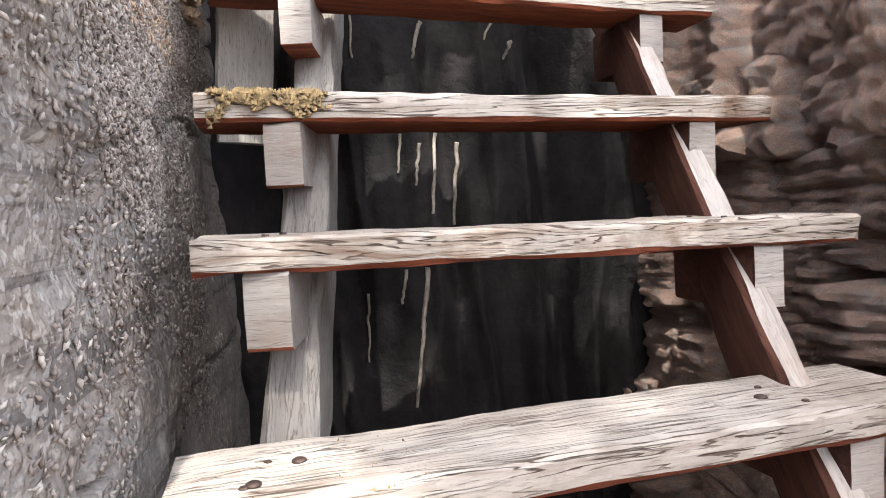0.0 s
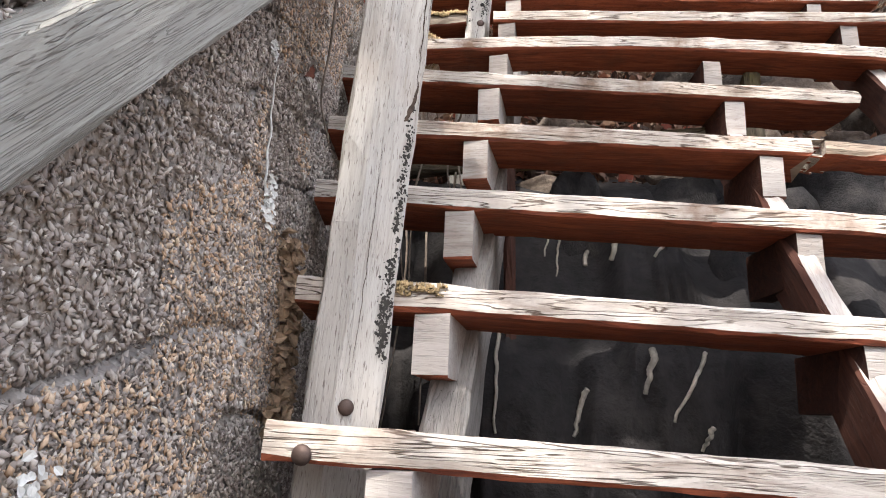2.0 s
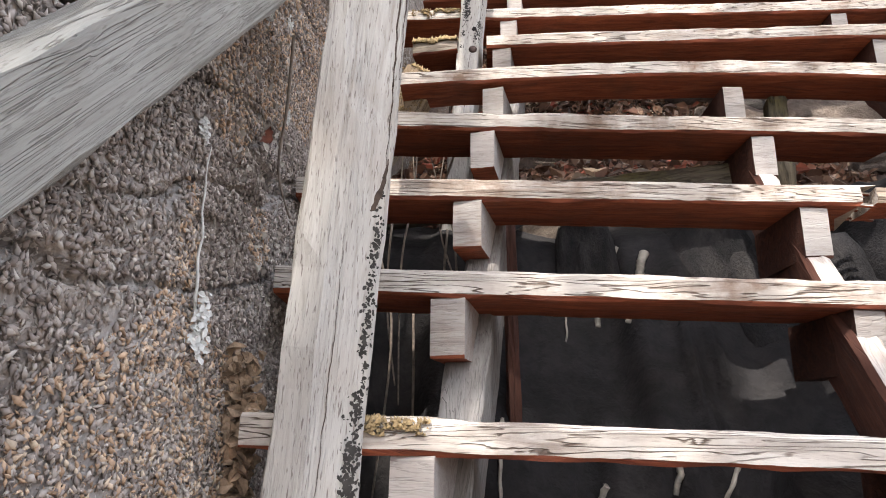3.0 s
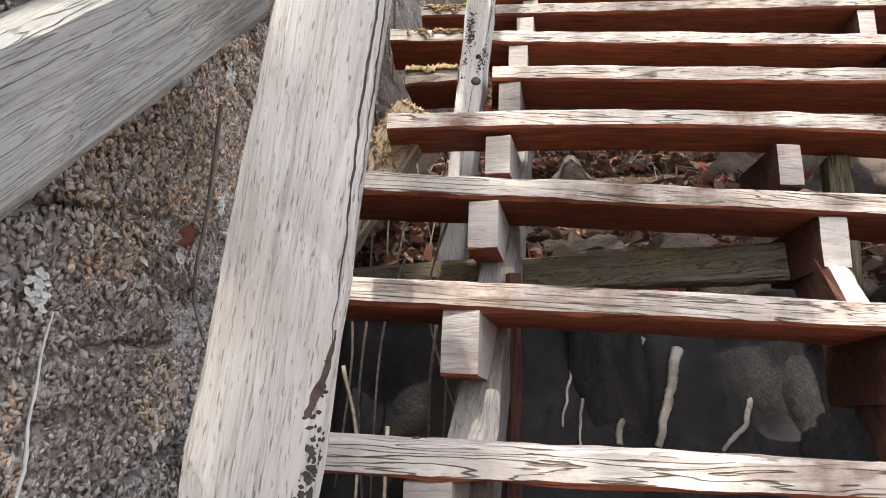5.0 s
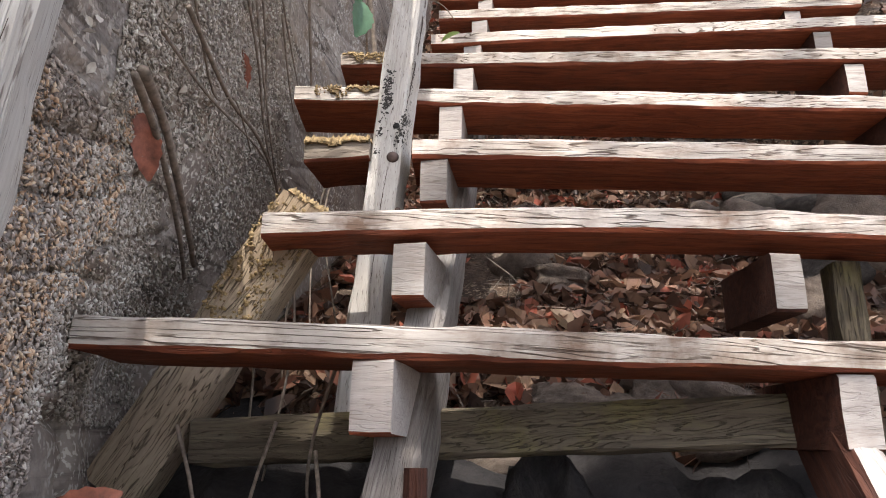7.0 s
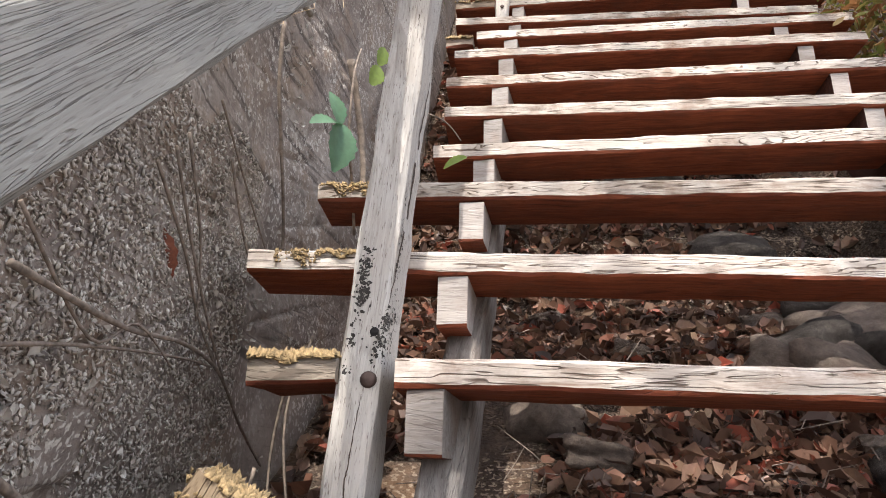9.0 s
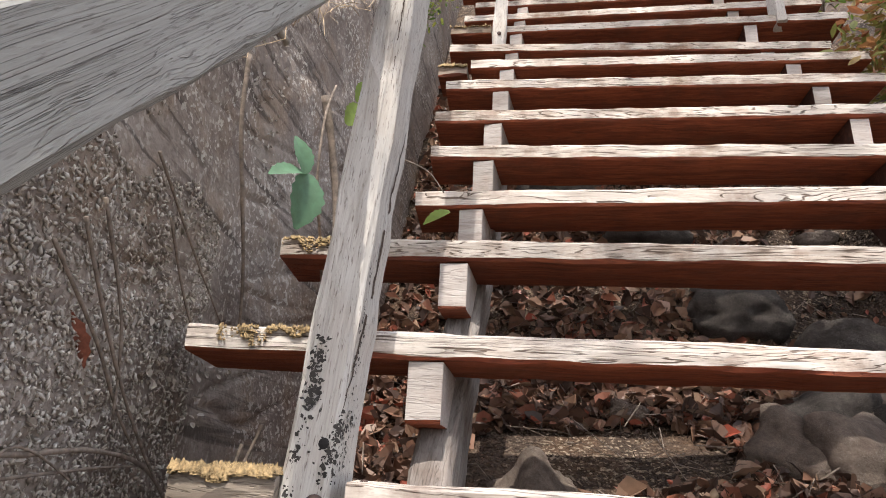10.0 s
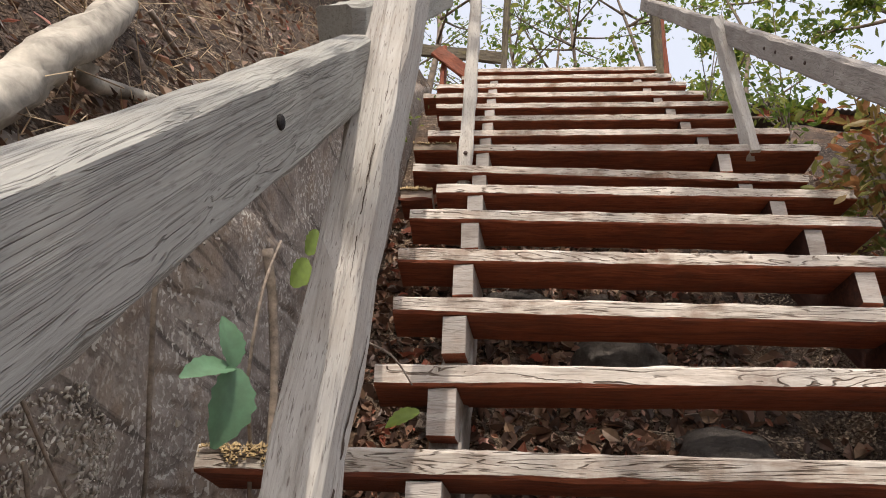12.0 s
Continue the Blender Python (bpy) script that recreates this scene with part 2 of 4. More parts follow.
def rock_material(name, dark, mid, pale, fleck=(0.5, 0.47, 0.42), flecks=0.0, warm=(0.3, 0.2, 0.13), warm_amount=0.0, bedding=0.0, relief=0.006, crumbs=0.0):
    """Rough stone: mottled, bedded, with pale lichen flecks in patches."""
    m, nt, b = material(name)
    L = nt.links
    v = coords(nt, (1, 1, 1), random_shift=False)
    n1 = tex(nt, v, 2.6, 7, 0.66)
    n2 = tex(nt, v, 26.0, 4, 0.6, 0.3)
    n3 = tex(nt, v, 120.0, 2, 0.5)
    col = ramp(nt, n1, [(0.30, dark), (0.50, mid), (0.70, pale)])
    col = mix(nt, ramp(nt, n2, [(0.36, (0.4, 0.4, 0.4)), (0.56, (0, 0, 0))]), col, dark)
    if warm_amount:
        w = tex(nt, v, 4.3, 5, 0.6)
        col = mix(nt, ramp(nt, w, [(0.50, (0, 0, 0)), (0.62, (warm_amount,) * 3)]), col, warm)
    height = n2
    if crumbs:
        warp = node(nt, "ShaderNodeTexNoise", Scale=30.0, Detail=3.0)
        L.new(v, warp.inputs["Vector"])
        add = nt.nodes.new("ShaderNodeVectorMath")
        add.operation = "MULTIPLY_ADD"
        add.inputs[1].default_value = (0.03, 0.03, 0.03)
        L.new(warp.outputs["Color"], add.inputs[0])
        L.new(v, add.inputs[2])
        vo = node(nt, "ShaderNodeTexVoronoi", Scale=82.0, Randomness=1.0)
        L.new(add.outputs[0], vo.inputs["Vector"])
        big = node(nt, "ShaderNodeTexVoronoi", Scale=33.0, Randomness=1.0)
        L.new(add.outputs[0], big.inputs["Vector"])
        where = ramp(nt, tex(nt, v, 2.2, 4, 0.6), [(0.40, (0.12, 0.12, 0.12)), (0.54, (crumbs,) * 3)])
        tint = nt.nodes.new("ShaderNodeSeparateColor")
        L.new(vo.outputs["Color"], tint.inputs[0])
        grains = ramp(nt, tint.outputs[0], [(0.0, mix3(dark, mid, 0.5)), (0.35, mid), (0.8, pale), (1.0, fleck)])
        grains = mix(nt, ramp(nt, vo.outputs["Distance"], [(0.34, (0, 0, 0)), (0.66, (0.8, 0.8, 0.8))]), grains, tuple(c * 0.6 for c in dark))
        grains = mix(nt, ramp(nt, big.outputs["Distance"], [(0.42, (0, 0, 0)), (0.75, (0.8, 0.8, 0.8))]), grains, tuple(c * 0.6 for c in dark))
        col = mix(nt, where, col, grains)
        knob = ramp(nt, vo.outputs["Distance"], [(0.1, (1, 1, 1)), (0.65, (0, 0, 0))])
        height = mix(nt, where, n2, knob)
    if bedding:
        mp = nt.nodes.new("ShaderNodeMapping")
        mp.inputs["Rotation"].default_value = (-0.27, 0, 0)
        mp.inputs["Scale"].default_value = (1.5, 1.6, 30)
        L.new(v, mp.inputs[0])
        bd = tex(nt, mp.outputs[0], 1.0, 5, 0.6, 0.6)
        col = mix(nt, ramp(nt, bd, [(0.36, (bedding,) * 3), (0.46, (0, 0, 0))]), col, tuple(c * 0.5 for c in dark))
    if flecks:
        f1 = tex(nt, v, 75.0, 2, 0.5, 0.3)
        f2 = tex(nt, v, 3.4, 4, 0.6)
        k = mix(nt, 1.0, ramp(nt, f1, [(0.56, (0, 0, 0)), (0.60, (1, 1, 1))]), ramp(nt, f2, [(0.40, (0, 0, 0)), (0.58, (flecks,) * 3)]), "MULTIPLY")
        col = mix(nt, k, col, fleck)
    L.new(col, b.inputs["Base Color"])
    b.inputs["Roughness"].default_value = 0.93
    b.inputs["Specular IOR Level"].default_value = 0.2
    one = bump(nt, b, height, 0.8, relief * 2)
    two = bump(nt, b, n3, 0.7, relief * 0.6, one)
    if flecks:
        bump(nt, b, f1, 0.5, relief, two)
    return m


M_WALL = rock_material("rock_wall_stone", (0.20, 0.175, 0.16), (0.40, 0.358, 0.325), (0.55, 0.50, 0.455), (0.66, 0.61, 0.55), 0.5, (0.44, 0.33, 0.23), 0.5, 0.7, 0.006, 0.35)
M_WALL_B = rock_material("brown_wall_stone", (0.17, 0.14, 0.122), (0.33, 0.278, 0.24), (0.46, 0.40, 0.345), (0.70, 0.66, 0.59), 0.8, (0.34, 0.24, 0.16), 0.5, 0.75, 0.0035, 0.15)
# Near-black rock: the shade of the hollow is put into its colour.
M_DARK = rock_material("hollow_shade_rock", (0.014, 0.0132, 0.0138), (0.032, 0.0295, 0.03), (0.062, 0.056, 0.053), relief=0.005)
M_SAND = rock_material("red_sandstone", (0.27, 0.18, 0.15), (0.52, 0.35, 0.275), (0.68, 0.50, 0.40), (0.70, 0.63, 0.55), 0.5, (0.40, 0.375, 0.35), 0.8, 0.0, 0.010, 0.3)
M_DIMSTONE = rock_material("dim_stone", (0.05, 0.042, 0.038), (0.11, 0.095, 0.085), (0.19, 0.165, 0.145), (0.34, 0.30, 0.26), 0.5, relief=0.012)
M_STONE = rock_material("brown_stone", (0.12, 0.09, 0.075), (0.24, 0.19, 0.155), (0.36, 0.29, 0.23), (0.5, 0.46, 0.4), 0.3)
M_SOIL = rock_material("leafy_soil", (0.035, 0.025, 0.02), (0.085, 0.06, 0.046), (0.155, 0.108, 0.078), (0.34, 0.27, 0.2), 0.8, (0.20, 0.12, 0.07), 0.6, 0.0, 0.012, 0.5)

# ---- plan of the stair ----
GOING, RISE = 0.206, 0.2421


# each tread's own setting by number: forward, up, skew in plan and tilt along its length
SET = {0: (0, 0, 0.2, 0), 1: (0, 0.011, 0.2, -0.02), 2: (0, -0.015, 0.19, -0.015), 3: (0, 0.009, 0.187, -0.034), 4: (0, -0.004, 0.204, -0.025), 5: (0.011, 0.001, 0.213, -0.009), 6: (-0.008, -0.004, 0.165, -0.009), 7: (0, 0.010, 0.185, 0), 8: (0, 0, 0.14, 0), 9: (0, 0.012, 0.104, -0.004), 10: (0, 0.012, 0.143, 0.015), 11: (0.016, 0.021, 0.106, 0.025), 12: (0.017, -0.009, 0.063, 0.031), 13: (0.009, -0.012, 0.053, 0.011), 14: (0.005, -0.010, 0.02, 0), 15: (0, 0.006, 0.028, 0), 16: (0, 0.004, 0.014, -0.009), 17: (0, -0.003, 0.035, -0.014), 18: (-0.006, 0.013, 0, -0.006)}


def tread_y(k):
    return 1.227 + GOING * (k - 3) + SET.get(k, (0, 0, 0, 0))[0]


def tread_z(k):
    """Middle of a tread's thickness; the top of the stair climbs a little steeper."""
    return 1.737 + RISE * (min(k, 18) - 3) + 0.2635 * max(0, k - 18) + SET.get(k, (0, 0, 0, 0))[1]


def tread_yaw(k):
    return SET.get(k, (0, 0, 0.2 if k < 0 else 0.0, 0))[2]


def tread_tilt(k):
    return SET.get(k, (0, 0, 0, 0))[3]


def stair_z(y):
    return tread_z(3 + (y - 1.227) / GOING)


def wall_x(y, z):
    """The left rock wall's smooth face; above its brow it leans back into the bank."""
    base = -0.19 - 0.135 * np.clip(y, -1.5, 3.0) + 0.02 * np.clip(y - 3.0, 0, 9)
    base = base - 0.21 * np.exp(-((y - 2.45) / 0.3) ** 2 - ((z - 2.6) / 0.35) ** 2)
    brow = 1.55 + 0.95 * y
    return base - 0.75 * np.clip(z - brow, 0, 99) ** 1.15


def ground_z(x, y):
    """The ground: a hollow under the stair, a slope of litter, banks on both sides."""
    mid = np.interp(y, [-400, -40, -8, -1, 2.42, 2.54, 2.62, 4.2, 6.0, 30, 400], [-12, -8, -2.5, 0, 0.1, 2.5, 2.66, 3.67, 7.0, 9.5, 12])
    left = np.interp(y, [-400, -8, 0, 6, 30, 400], [-8, -2, 2.6, 8.6, 13, 16]) + 0.8 * np.clip(-0.9 - x, 0, 6)
    right = np.interp(y, [-400, -8, -1, 0.2, 1.2, 2.2, 4, 6, 30, 400], [-12, -2.5, 0.4, 1.2, 1.9, 2.9, 4.5, 6.8, 9, 12])
    wl = np.clip((-0.78 - x) / 0.35, 0, 1)
    x0 = np.interp(y, [1.5, 2.6], [0.85, 1.35])
    wr = np.clip((x - x0) / 0.4, 0, 1)
    return mid * (1 - wl) * (1 - wr) + left * wl + right * wr


def spaced(lo, hi, step, far, n):
    inner = np.arange(lo, hi + step / 2, step)
    out = np.geomspace(step * 2, far, n)
    return np.concatenate([lo - out[::-1], inner, hi + out])


def build_ground():
    xs, ys = spaced(-2.0, 3.0, 0.06, 400, 40), spaced(-1.5, 7.5, 0.06, 400, 40)
    X, Y = np.meshgrid(xs, ys)
    near = np.exp(-np.maximum(0, np.hypot(X - 0.5, Y - 3) - 4) / 6)
    Z = ground_z(X, Y) + fbm(X * 1.7, Y * 1.7, 0 * X, 5, 3) * (0.16 * near + 0.8 * (1 - near))
    me = sheet("ground", np.stack([X, Y, Z], -1).reshape(-1, 3).tolist(), grid_faces(len(ys), len(xs)), M_SOIL)
    tagged(me, "brown soil slope with dead leaves and stones", "ground", kind="structure")


build_ground()


def wall_full(Y, Z):
    """The rock wall with its relief: bedding, scales in patches, open cracks."""
    X = wall_x(Y, Z)
    bed = Z - 0.28 * Y
    X = X + 0.10 * (1 - 0.45 * np.clip((Y - 2.1) / 0.4, 0, 1)) * fbm(Y * 1.6, bed * 2.2, 0 * Y, 4, 11) + 0.018 * (1 - 0.8 * np.clip((Y - 2.1) / 0.4, 0, 1)) * fbm(Y * 5, bed * 17, 0 * Y, 4, 21)
    patch = np.clip(fbm(Y * 1.3, Z * 1.3, 0 * Y, 3, 31) * 5 + 0.75 - 0.35 * np.clip(Y - 1.9, 0, 1), 0.1, 1.2)
    lumps = np.abs(fbm(Y * 26, Z * 26, 0 * Y, 3, 41))
    X = X + patch * (0.012 * (0.32 - lumps) + 0.005 * fbm(Y * 48, Z * 48, 0 * Y, 2, 51))
    crack = np.abs(fbm(Y * 1.1, bed * 5.5, 0 * Y, 3, 61))
    return X - 0.028 * (1 - 0.6 * np.clip((Y - 2.1) / 0.4, 0, 1)) * np.exp(-((crack / 0.012) ** 2)) * (0.3 + vnoise(Y * 3, Z * 3, 0 * Y, 71))


def build_wall():
    ys = np.concatenate([np.arange(-1.6, 0.2, 0.03), np.arange(0.2, 4.0, 0.009), np.arange(4.0, 6.4, 0.03)])
    zs = np.concatenate([np.arange(-0.3, 0.9, 0.03), np.arange(0.9, 4.5, 0.0085), np.arange(4.5, 8.0, 0.03)])
    Y, Z = np.meshgrid(ys, zs)
    X = wall_full(Y, Z)
    above = (Z - 1.6 - 0.95 * Y + 0.5 * fbm(Y * 3, Z * 3, 0 * Y, 3, 81))[:-1, :-1]
    X = X + np.clip(Z - 1.6 - 0.95 * Y, 0, 0.3) * 0.25 * fbm(Y * 9, Z * 9, 0 * Y, 4, 91)
    brown = ((Y + 0.25 * (Z - 2.6) + 0.7 * fbm(Y * 2.5, Z * 2.5, 0 * Y, 3, 95))[:-1, :-1] > 1.9)
    soil = np.where(above > 0, 1, np.where(brown, 2, 0)).ravel().tolist()
    me = sheet("rock_wall", np.stack([X, Y, Z], -1).reshape(-1, 3).tolist(), [f[::-1] for f in grid_faces(len(zs), len(ys))], [M_WALL, M_SOIL, M_WALL_B], slots=soil)
    tagged(me, "grey brown layered rock wall with lichen beside the stair", "rock wall", kind="structure")


build_wall()


def face_y(X, Z):
    """The rock face at the back of the hollow, coloured dark for its shade: upright ribs and clefts."""
    rib = 0.5 - np.abs(fbm(X * 4.5 + 0.35 * Z, Z * 0.7, 0 * X, 3, 5)) * 2.4
    back = 2.12 + 0.62 * np.clip(Z - 1.95, 0, 1) + 0.06 * (1.95 - np.clip(Z, 0, 1.95)) + 0.9 * np.clip(Z - 2.5, 0, 1)
    return back - 0.26 * rib + 0.05 * fbm(X * 9, Z * 4, 0 * X, 4, 8)


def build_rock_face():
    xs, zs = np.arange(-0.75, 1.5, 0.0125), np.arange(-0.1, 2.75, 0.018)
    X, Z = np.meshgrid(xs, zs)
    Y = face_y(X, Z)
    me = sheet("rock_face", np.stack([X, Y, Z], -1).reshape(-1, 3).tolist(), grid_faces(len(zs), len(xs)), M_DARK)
    tagged(me, "ribbed rock face in the hollow under the stair, shade put into its colour", "rock face", kind="structure")


build_rock_face()


# ---- timbers ----
def timber(name, length, depth, thick, mats, parent=None, seed=0, rough=0.003, step=0.03, chamfer=0.006, label="", bow=0.0, jag=0.0):
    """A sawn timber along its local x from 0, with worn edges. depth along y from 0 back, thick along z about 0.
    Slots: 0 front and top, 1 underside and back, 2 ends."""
    n = max(3, int(length / step) + 1)
    c = chamfer
    h = thick / 2
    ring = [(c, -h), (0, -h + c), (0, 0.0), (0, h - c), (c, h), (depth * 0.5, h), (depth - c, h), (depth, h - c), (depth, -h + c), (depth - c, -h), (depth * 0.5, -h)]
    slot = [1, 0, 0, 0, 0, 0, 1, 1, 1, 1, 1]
    m = len(ring)
    xs = np.linspace(0, length, n)
    R = np.array(ring)
    idx = np.arange(m)
    jit = fbm(xs[:, None] * 13, idx[None, :] * 3.7, seed * 5.3, 3, seed) * rough * 4
    jit2 = fbm(xs[:, None] * 13, idx[None, :] * 3.7 + 50, seed * 5.3, 3, seed + 9) * rough * 4
    P = np.zeros((n, m, 3))
    P[:, :, 0] = xs[:, None]
    P[:, :, 1] = R[None, :, 0] + jit
    P[:, :, 2] = R[None, :, 1] + jit2 + (bow * np.sin(np.pi * xs / length))[:, None]
    if jag:
        P[-1, :, 0] += jag * fbm(idx * 2.3, 0 * idx, seed, 2, seed + 4)
    verts = P.reshape(-1, 3).tolist()
    faces, slots = [], []
    for i in range(n - 1):
        for j in range(m):
            a, b = i * m + j, i * m + (j + 1) % m
            faces.append([a, a + m, b + m, b])
            slots.append(slot[j])
    faces.append(list(range(m)))
    faces.append([(n - 1) * m + j for j in range(m)][::-1])
    slots += [2, 2]
    ob = sheet(name, verts, faces, mats, parent, False, slots)
    if label:
        ob["label"] = label
    return ob


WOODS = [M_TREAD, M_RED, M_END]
# left and right ends of the treads by number
ENDS = {0: (-0.19, 0.78), 1: (-0.20, 0.82), 2: (-0.239, 0.785), 3: (-0.262, 0.785), 4: (-0.319, 0.79), 5: (-0.383, 0.90), 6: (-0.441, 0.70), 7: (-0.49, 0.95), 8: (-0.345, 1.3), 9: (-0.126, 1.33), 10: (-0.468, 1.35), 11: (-0.43, 1.32), 12: (-0.196, 1.36), 13: (-0.202, 1.33), 14: (-0.233, 1.36), 15: (-0.237, 1.30), 16: (-0.173, 1.364), 17: (-0.299, 1.344), 18: (-0.068, 1.51), 19: (-0.297, 1.51), 20: (-0.265, 1.37), 21: (-0.308, 1.42), 22: (-0.42, 1.38), 23: (-0.36, 1.35), 24: (-0.2, 1.33), 25: (-0.1, 1.31)}
THICK, DEEP = 0.046, 0.178


TREADS = {}
nail_bm = bmesh.new()
bmesh.ops.create_cone(nail_bm, cap_ends=True, segments=8, radius1=0.006, radius2=0.004, depth=0.003)
nail_mesh = bpy.data.meshes.new("nail")
nail_bm.to_mesh(nail_mesh)
nail_bm.free()
nail_mesh.materials.append(M_IRON)


def build_treads():
    for k in range(-4, 26):
        deep = {3: 0.148, 8: 0.145}.get(k, DEEP)
        x0, x1 = ENDS.get(k, (-0.2, 0.75))
        yaw = tread_yaw(k)
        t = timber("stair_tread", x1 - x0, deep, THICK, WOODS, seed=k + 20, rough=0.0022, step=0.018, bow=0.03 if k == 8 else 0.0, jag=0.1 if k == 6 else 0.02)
        t.matrix_basis = pose(x0, tread_y(k) + yaw * (x0 + 0.1), tread_z(k) + tread_tilt(k) * (x0 + 0.1), 0, -math.degrees(tread_tilt(k)), math.degrees(math.atan(yaw)))
        tagged(t, "weathered grey hardwood stair tread with red brown underside", "stair tread", "treads of the stair")
        TREADS[k] = t
        for nx in {(-0.11, 0.045), (-0.085, 0.11), (0.60 if k < 9 else 1.08, 0.045), (0.59 if k < 9 else 1.085, 0.12)}:
            n_ = new("nail", nail_mesh)
            n_.parent = t
            n_.matrix_basis = Matrix.Translation((nx[0] - x0, nx[1], THICK / 2 + 0.001 + (0.028 if k == 8 else 0)))


def block_at(x, k, w, h, parent_mats, turn=0.0):
    yaw = tread_yaw(k)
    b = timber("tread_block", w, 0.21, h, parent_mats, seed=k * 3 + int(x * 50), rough=0.002, step=0.02, chamfer=0.004)
    b.matrix_basis = pose(x, tread_y(k) + 0.012 + yaw * (x + 0.1), tread_z(k) + tread_tilt(k) * (x + 0.1) - THICK / 2 - h / 2 - 0.001, 0, 0, math.degrees(math.atan(yaw)) + turn)
    tagged(b, "grey timber block carrying a tread on the stringer", "wood block", "blocks under the treads")


def build_blocks():
    for k in range(-3, 25):
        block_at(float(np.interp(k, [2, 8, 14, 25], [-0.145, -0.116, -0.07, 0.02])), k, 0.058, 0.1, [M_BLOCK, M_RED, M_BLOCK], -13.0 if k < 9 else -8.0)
        # Right blocks have the shade beneath the treads painted on their sides.
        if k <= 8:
            block_at(float(np.interp(k, [0, 3, 8], [0.62, 0.592, 0.547])), k, 0.054, 0.105, [M_BLOCK, M_SHADE_WOOD, M_SHADE_WOOD])
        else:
            block_at(1.06, k, 0.055, 0.1, [M_BLOCK, M_RED, M_SHADE_WOOD])


build_treads()
build_blocks()


def beam(name, a, b, width, height, mats, label, category, seed=0, roll=0.0, group="", rough=0.004, chamfer=0.008):
    """A timber from a to b, whose local x runs along it; a and b are the middles of its ends."""
    a, b = Vector(a), Vector(b)
    d = (b - a)
    x = d.normalized()
    up = Vector((0, 0, 1)) if abs(x.z) < 0.95 else Vector((0, 1, 0))
    y = up.cross(x).normalized()
    z = x.cross(y)
    m = Matrix((x, y, z)).transposed().to_4x4()
    ob = timber(name, d.length, width, height, mats, seed=seed, rough=rough, step=0.05, chamfer=chamfer)
    for v in ob.data.vertices:
        v.co.y -= width / 2
    ob.matrix_basis = Matrix.Translation(a) @ m @ pose(0, 0, 0, roll, 0, 0)
    tagged(ob, label, category, group)
    return ob


def build_stringers():
    def run(x_low, x_high, k0, k1, name_seed):
        def at(k, x):
            return (x, 1.227 + GOING * (k - 3) + 0.10, tread_z(k) - (0.26 if x > 0.3 else 0.225))
        # Right stringers: shade is put into the colour of the inner side.
        beam("stringer", at(k0, x_low), at(k1, x_high), 0.05 if x_low > 0.3 else 0.075, 0.13, [M_BLOCK if x_low > 0.3 else M_STRING, M_SHADE_WOOD if x_low > 0.3 else M_STRING, M_STRING], "sloping dark grey timber stringer under the treads", "stringer", name_seed)
    run(-0.125, -0.02, -4, 18, 1)
    run(-0.02, 0.06, 18, 25, 5)
    run(0.645, 0.572, -4, 8, 2)
    run(1.09, 1.09, 8, 18, 3)
    run(1.09, 1.09, 18, 25, 4)


build_stringers()


# ---- posts and rails ----
def dome(radius, height, seg=14):
    bm = bmesh.new()
    bmesh.ops.create_uvsphere(bm, u_segments=seg, v_segments=8, radius=radius)
    for v in bm.verts:
        v.co.z *= height / radius
    return bm


def bolt(parent, place, radius=0.013):
    """A round bolt head that faces the foot of the stair."""
    b = part("bolt", dome(radius, radius * 0.55), M_IRON, None, "dark rusty round bolt head", True)
    world_pose = Matrix.Translation(place) @ pose(0, 0, 0, 90)
    b.parent = parent
    b.matrix_basis = parent.matrix_basis.inverted() @ world_pose
    return b


GREY = [M_POST] * 3
RAILS = [M_RAIL] * 3
post_a = beam("handrail_post", (-0.251, 1.394, 1.465), (-0.151, 1.394, 3.0), 0.11, 0.05, GREY, "pale grey weathered handrail post bolted to a tread", "handrail post", 31, 30.0, "handrail posts", chamfer=0.006)
for v in post_a.data.vertices:  # a wane along its outer front edge, broad at the foot and running out upward
    wane = float(np.interp(v.co.x, [0.0, 0.7, 1.2, 1.55], [0.034, 0.030, 0.012, 0.004]))
    if v.index % 11 == 0:
        v.co.y += wane
    elif v.index % 11 == 1:
        v.co.z += wane * 0.5
bolt(TREADS[3], (-0.214, 1.203, 1.737))
post_b = beam("handrail_post", (-0.240, 2.51, 2.45), (-0.093, 2.61, 4.75), 0.07, 0.108, GREY, "pale grey weathered handrail post with black streaks and bolt", "handrail post", 32, group="handrail posts")
post_c = beam("handrail_post", (-0.085, 4.20, 5.06), (-0.045, 4.32, 6.75), 0.06, 0.07, GREY, "slim grey handrail post standing among the treads", "handrail post", 33, group="handrail posts")
bolt(post_c, (-0.08, 4.172, 5.25), 0.01)
post_d = beam("handrail_post", (1.225, 4.34, 5.35), (1.195, 4.36, 6.22), 0.05, 0.085, GREY, "grey handrail post carrying the opposite rail", "handrail post", 34, group="handrail posts")
post_e = beam("handrail_post", (1.30, 5.8, 6.9), (1.40, 5.82, 8.4), 0.07, 0.09, [M_MOSSY] * 3, "brown handrail post at the head of the stair", "handrail post", 35, group="handrail posts")
beam("handrail_post", (1.40, 5.92, 6.9), (1.46, 5.95, 8.4), 0.05, 0.05, [M_RED] * 3, "thin red brown post at the head of the stair", "handrail post", 36, group="handrail posts")
beam("handrail_post", (0.10, 5.85, 6.9), (0.16, 5.9, 8.4), 0.05, 0.07, [M_MOSSY] * 3, "brown leaning post at the head of the stair", "handrail post", 37, group="handrail posts")


